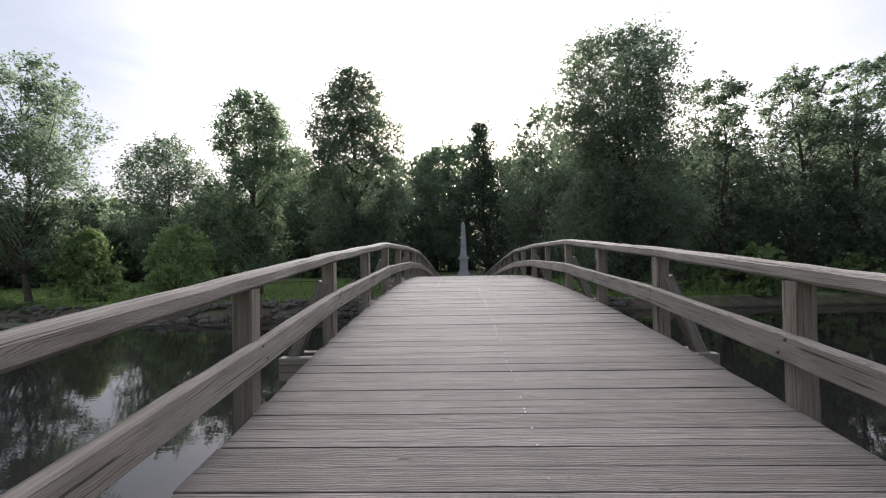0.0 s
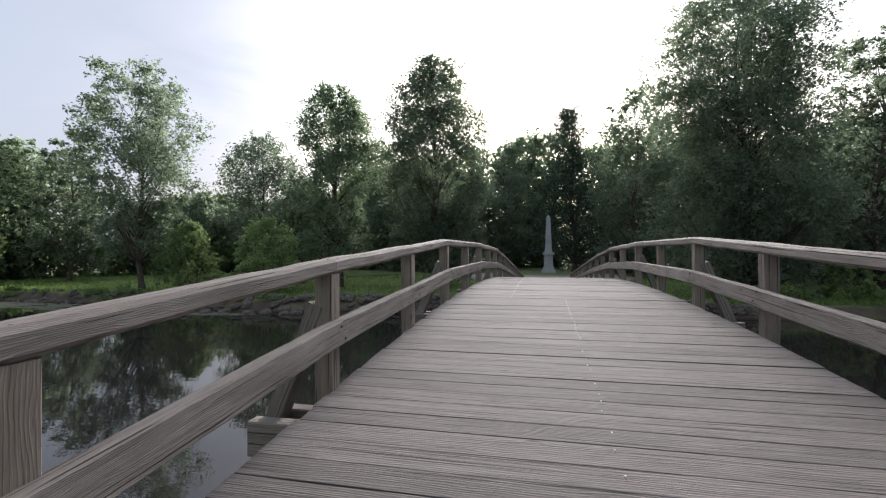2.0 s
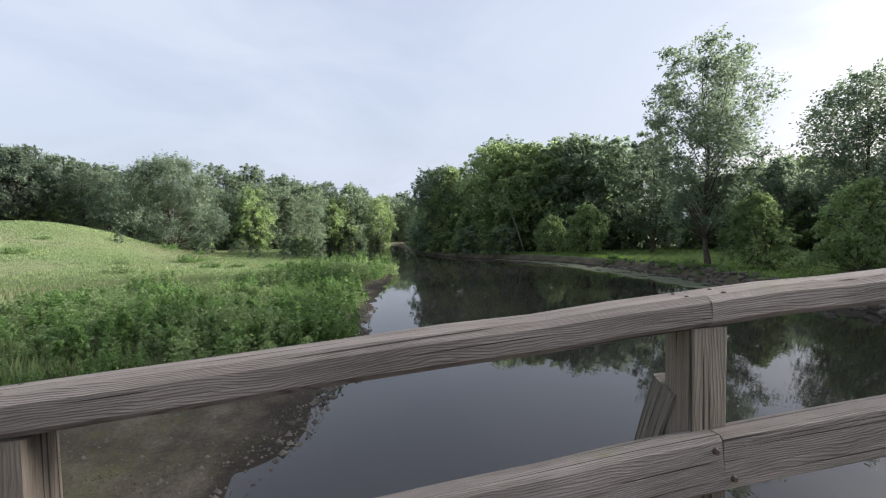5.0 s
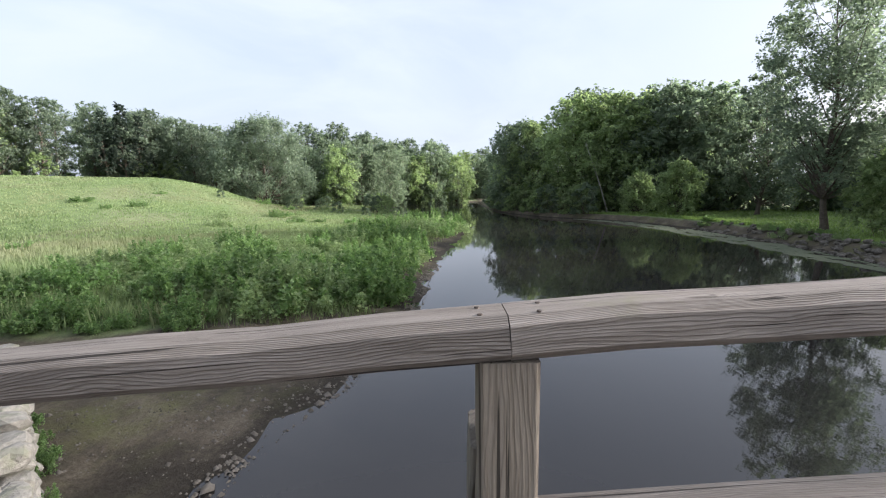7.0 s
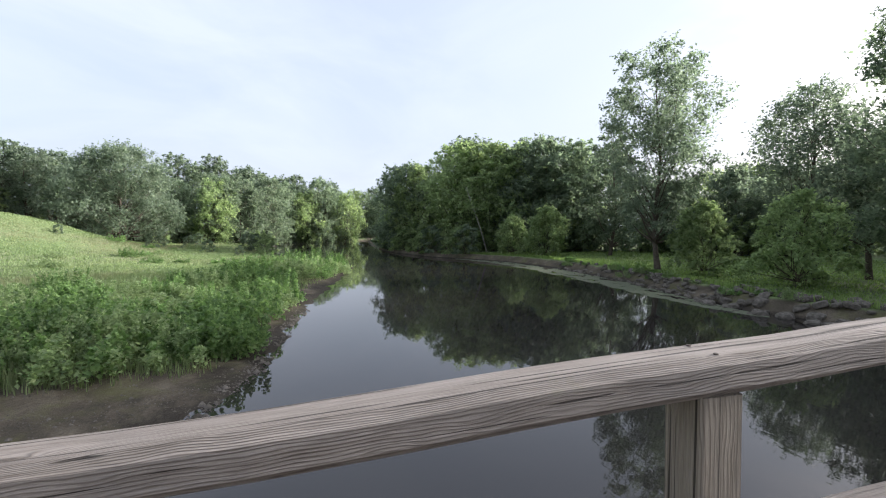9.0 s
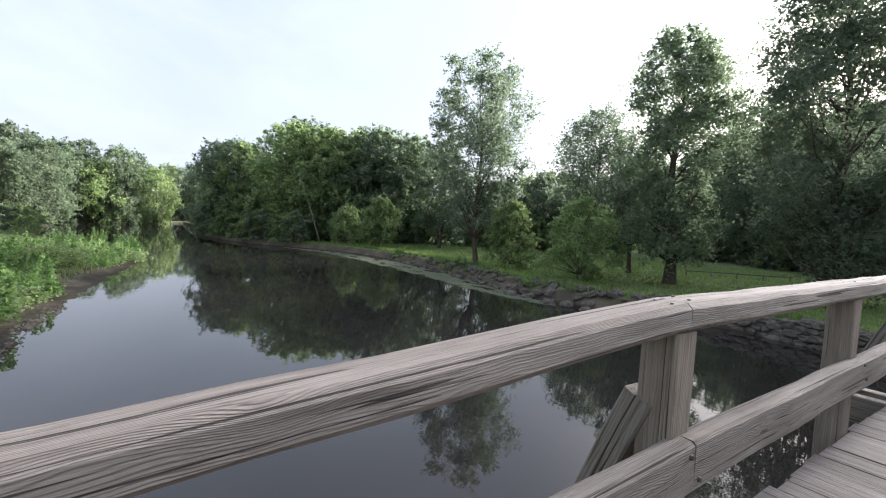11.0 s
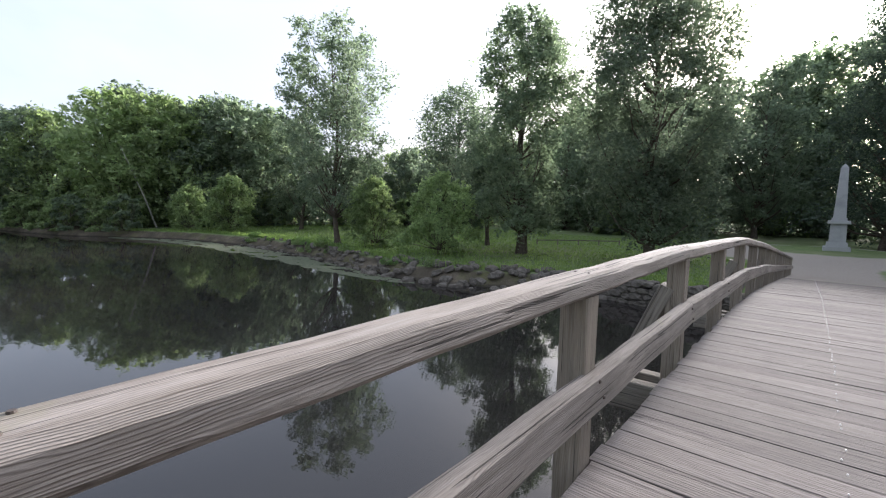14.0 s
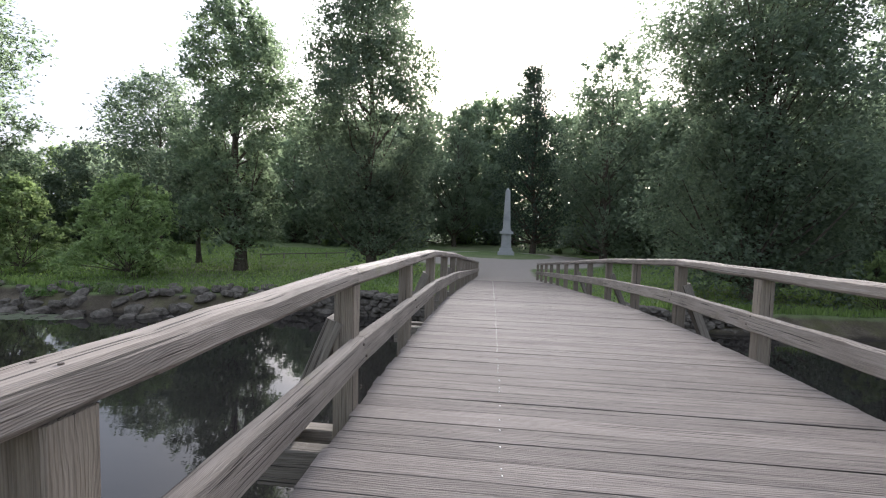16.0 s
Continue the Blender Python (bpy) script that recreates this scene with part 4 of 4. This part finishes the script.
def weeds():
    broad = [weed_data(100 + i, h, w, 2000, lf, M_WEED) for i, (h, w, lf) in enumerate(((1.25, 1.2, 0.125), (1.7, 1.0, 0.11), (1.0, 1.4, 0.15), (1.5, 1.3, 0.12)))]
    dusky = [weed_data(120 + i, h, w, 2000, lf, M_LEAF_PALE) for i, (h, w, lf) in enumerate(((1.6, 1.2, 0.10), (1.2, 1.5, 0.12)))]
    rnd = random.Random(77)

    def sow(x, y, s, pick, label, group):
        ob = new("weed_clump", rnd.choice(pick))
        ob.matrix_basis = Matrix.LocRotScale((x, y, float(land(x, y)) - 0.03), Euler((0, 0, rnd.uniform(0, 6.28))), (s, s, s * rnd.uniform(0.75, 1.15)))
        tagged(ob, label, "weeds", group)

    for i in range(92):
        x = -15.4 - 40 * rnd.random() ** 1.25
        d = 1.5 + 8.0 * rnd.random() ** 1.4 + (1.2 if x > -17 else 0)
        sow(x, float(near_edge(x)) - d, rnd.uniform(0.85, 1.35) * (1.0 if d < 8 else 0.75), broad if rnd.random() < 0.7 else dusky, "lush green leafy weeds on the muddy river bank", "weeds along the bank")
    for i in range(118):
        x = -14.8 - 15 * rnd.random() ** 1.3
        y = min(-14 + 14 * rnd.random(), float(near_edge(x)) - 2.4)
        sow(x - 0.16 * (y + 14) * (x > -17), y, rnd.uniform(0.55, 0.95), broad if rnd.random() < 0.75 else dusky, "lush green leafy weeds on the muddy river bank", "weeds along the bank")
    for i in range(18):
        y = -4.5 - 8 * rnd.random()
        x = -13.3 - 2.5 * rnd.random()
        sow(x, y, rnd.uniform(0.35, 0.7), broad, "low green weeds at the meadow's edge by the mud", "weeds at the mud's edge")
    for i in range(18):
        f = rnd.random()
        x, y = -4.6 - 4.4 * f, -1.9 - 4.3 * f
        sow(x + rnd.uniform(-0.15, 0.15), y + rnd.uniform(-0.1, 0.1), rnd.uniform(0.14, 0.3), broad, "low green weeds growing by the stone wall", "weeds by the wall")
    for i in range(24):
        x, y = -22 - 60 * rnd.random(), -6 - 34 * rnd.random()
        sow(x, y, rnd.uniform(0.4, 0.9), dusky + broad, "green weed clump standing in the meadow grass", "weeds in the meadow")
    for i in range(24):
        x = -50 + 34 * rnd.random()
        sow(x, float(far_edge(x)) + rnd.uniform(0.6, 2.6), rnd.uniform(0.3, 0.6), dusky + broad, "low green weeds among the bank stones", "weeds on the far bank")


weeds()


def scum():
    """A raft of pale duckweed along the far shore."""
    k = Mat("pale duckweed", 0.8, 0.2)
    f = k.noise(k.obj, 5.0, 6.0, 0.7)
    k.color(k.ramp(f, [(0.3, (0.065, 0.078, 0.045)), (0.7, (0.16, 0.172, 0.115))]))
    k.bump(f, 0.3, 0.01)
    rng = np.random.default_rng(31)
    verts, faces = [], []
    for i in range(5600):
        u = rng.random()
        x = -64 + 45 * u
        wide = 0.5 + 2.8 * math.sin(math.pi * min(1, max(0, u))) ** 0.8
        y = float(far_edge(x)) - 0.35 - wide * rng.random() ** 0.8
        if noise.noise(Vector((x * 0.55, y * 1.1, 0.0))) < rng.uniform(-0.35, 0.25):
            continue
        s = rng.uniform(0.08, 0.28)
        b = len(verts)
        a0 = rng.uniform(0, 6.28)
        for j in range(6):
            a = a0 + j * 1.047
            q = s * rng.uniform(0.6, 1.2)
            verts.append((x + q * 1.5 * math.cos(a), y + q * math.sin(a), WATER_Z + 0.004 + 0.004 * rng.random()))
        faces.append(tuple(range(b, b + 6)))
    tagged(mesh_object("duckweed", verts, faces, k.m, flat=True), "pale green duckweed floating along the far shore", "duckweed", kind="stuff")


scum()


def nails():
    """The row of bright nail heads down the deck."""
    rnd = random.Random(8)
    bm = bmesh.new()
    bmesh.ops.create_cone(bm, cap_ends=True, segments=8, radius1=0.0046, radius2=0.0038, depth=0.006)
    me = bpy.data.meshes.new("nail")
    bm.to_mesh(me)
    bm.free()
    me.materials.append(M_NAIL)
    y = -10.9
    while y < 28.5:
        ob = new("nail", me)
        ob.parent = BRIDGE
        ob.matrix_local = pose((0.03 if y < 6.5 else -0.86) + rnd.uniform(-0.012, 0.012), y, deck_z(y) + 0.003)
        y += rnd.choice((0.07, 0.14, 0.21, 0.30)) + rnd.uniform(-0.03, 0.03)


nails()


def rail_details():
    """Nail heads in the top rails over the posts."""
    rnd = random.Random(15)
    bm = bmesh.new()
    bmesh.ops.create_cone(bm, cap_ends=True, segments=10, radius1=0.007, radius2=0.006, depth=0.004)
    me = bpy.data.meshes.new("nail")
    bm.to_mesh(me)
    bm.free()
    me.materials.append(M_BOLT)
    for side in (-1, 1):
        x = side * POST_X
        for k in range(FIRST + 1, LAST):
            for dy in ((-0.07, 0.07) if k % 2 else (0.0,)):
                for dx in (-0.035, 0.04):
                    y = k * SPAN + dy + rnd.uniform(-0.015, 0.015)
                    z = rail_top(k) if dy == 0 else rail_top(k) + (rail_top(k + (2 if dy > 0 else -2)) - rail_top(k)) * abs(dy) / (2 * SPAN)
                    ob = new("nail", me)
                    ob.parent = BRIDGE
                    ob.matrix_local = pose(x + dx + rnd.uniform(-0.01, 0.01), y, z + 0.002)


rail_details()


def bare_trunk(a, b, label):
    tv, tf = [], []
    a, b = Vector(a), Vector(b)
    tube(tv, tf, [a, a.lerp(b, 0.4) + Vector((0.2, 0.1, 0)), b], [0.11, 0.08, 0.03], 7)
    ob = mesh_object("dead_trunk", tv, tf, M_WALLSTONE)
    tagged(ob, label, "dead tree")


bare_trunk((-66.6, 26.6, -2.0), (-66.2, 23.0, 8.0), "pale bare dead trunk leaning out of the wood")


def low_fence():
    fence = empty("low_fence", "low dark wooden rail fence on the far lawn", "fence")
    a, b = Vector((-21.5, 45.0, 0)), Vector((-15.5, 50.5, 0))
    tops = []
    for i in range(5):
        p = a.lerp(b, i / 4)
        z = float(land(p.x, p.y))
        set_beam("fence_post", (p.x, p.y, z - 0.1), (p.x, p.y, z + 0.55), 0.1, 0.1, M_BEAM, fence, seed=60 + i)
        tops.append(Vector((p.x, p.y, z + 0.45)))
    for p, q in zip(tops, tops[1:]):
        set_beam("fence_rail", p, q, 0.05, 0.1, M_BEAM, fence, seed=70)


low_fence()
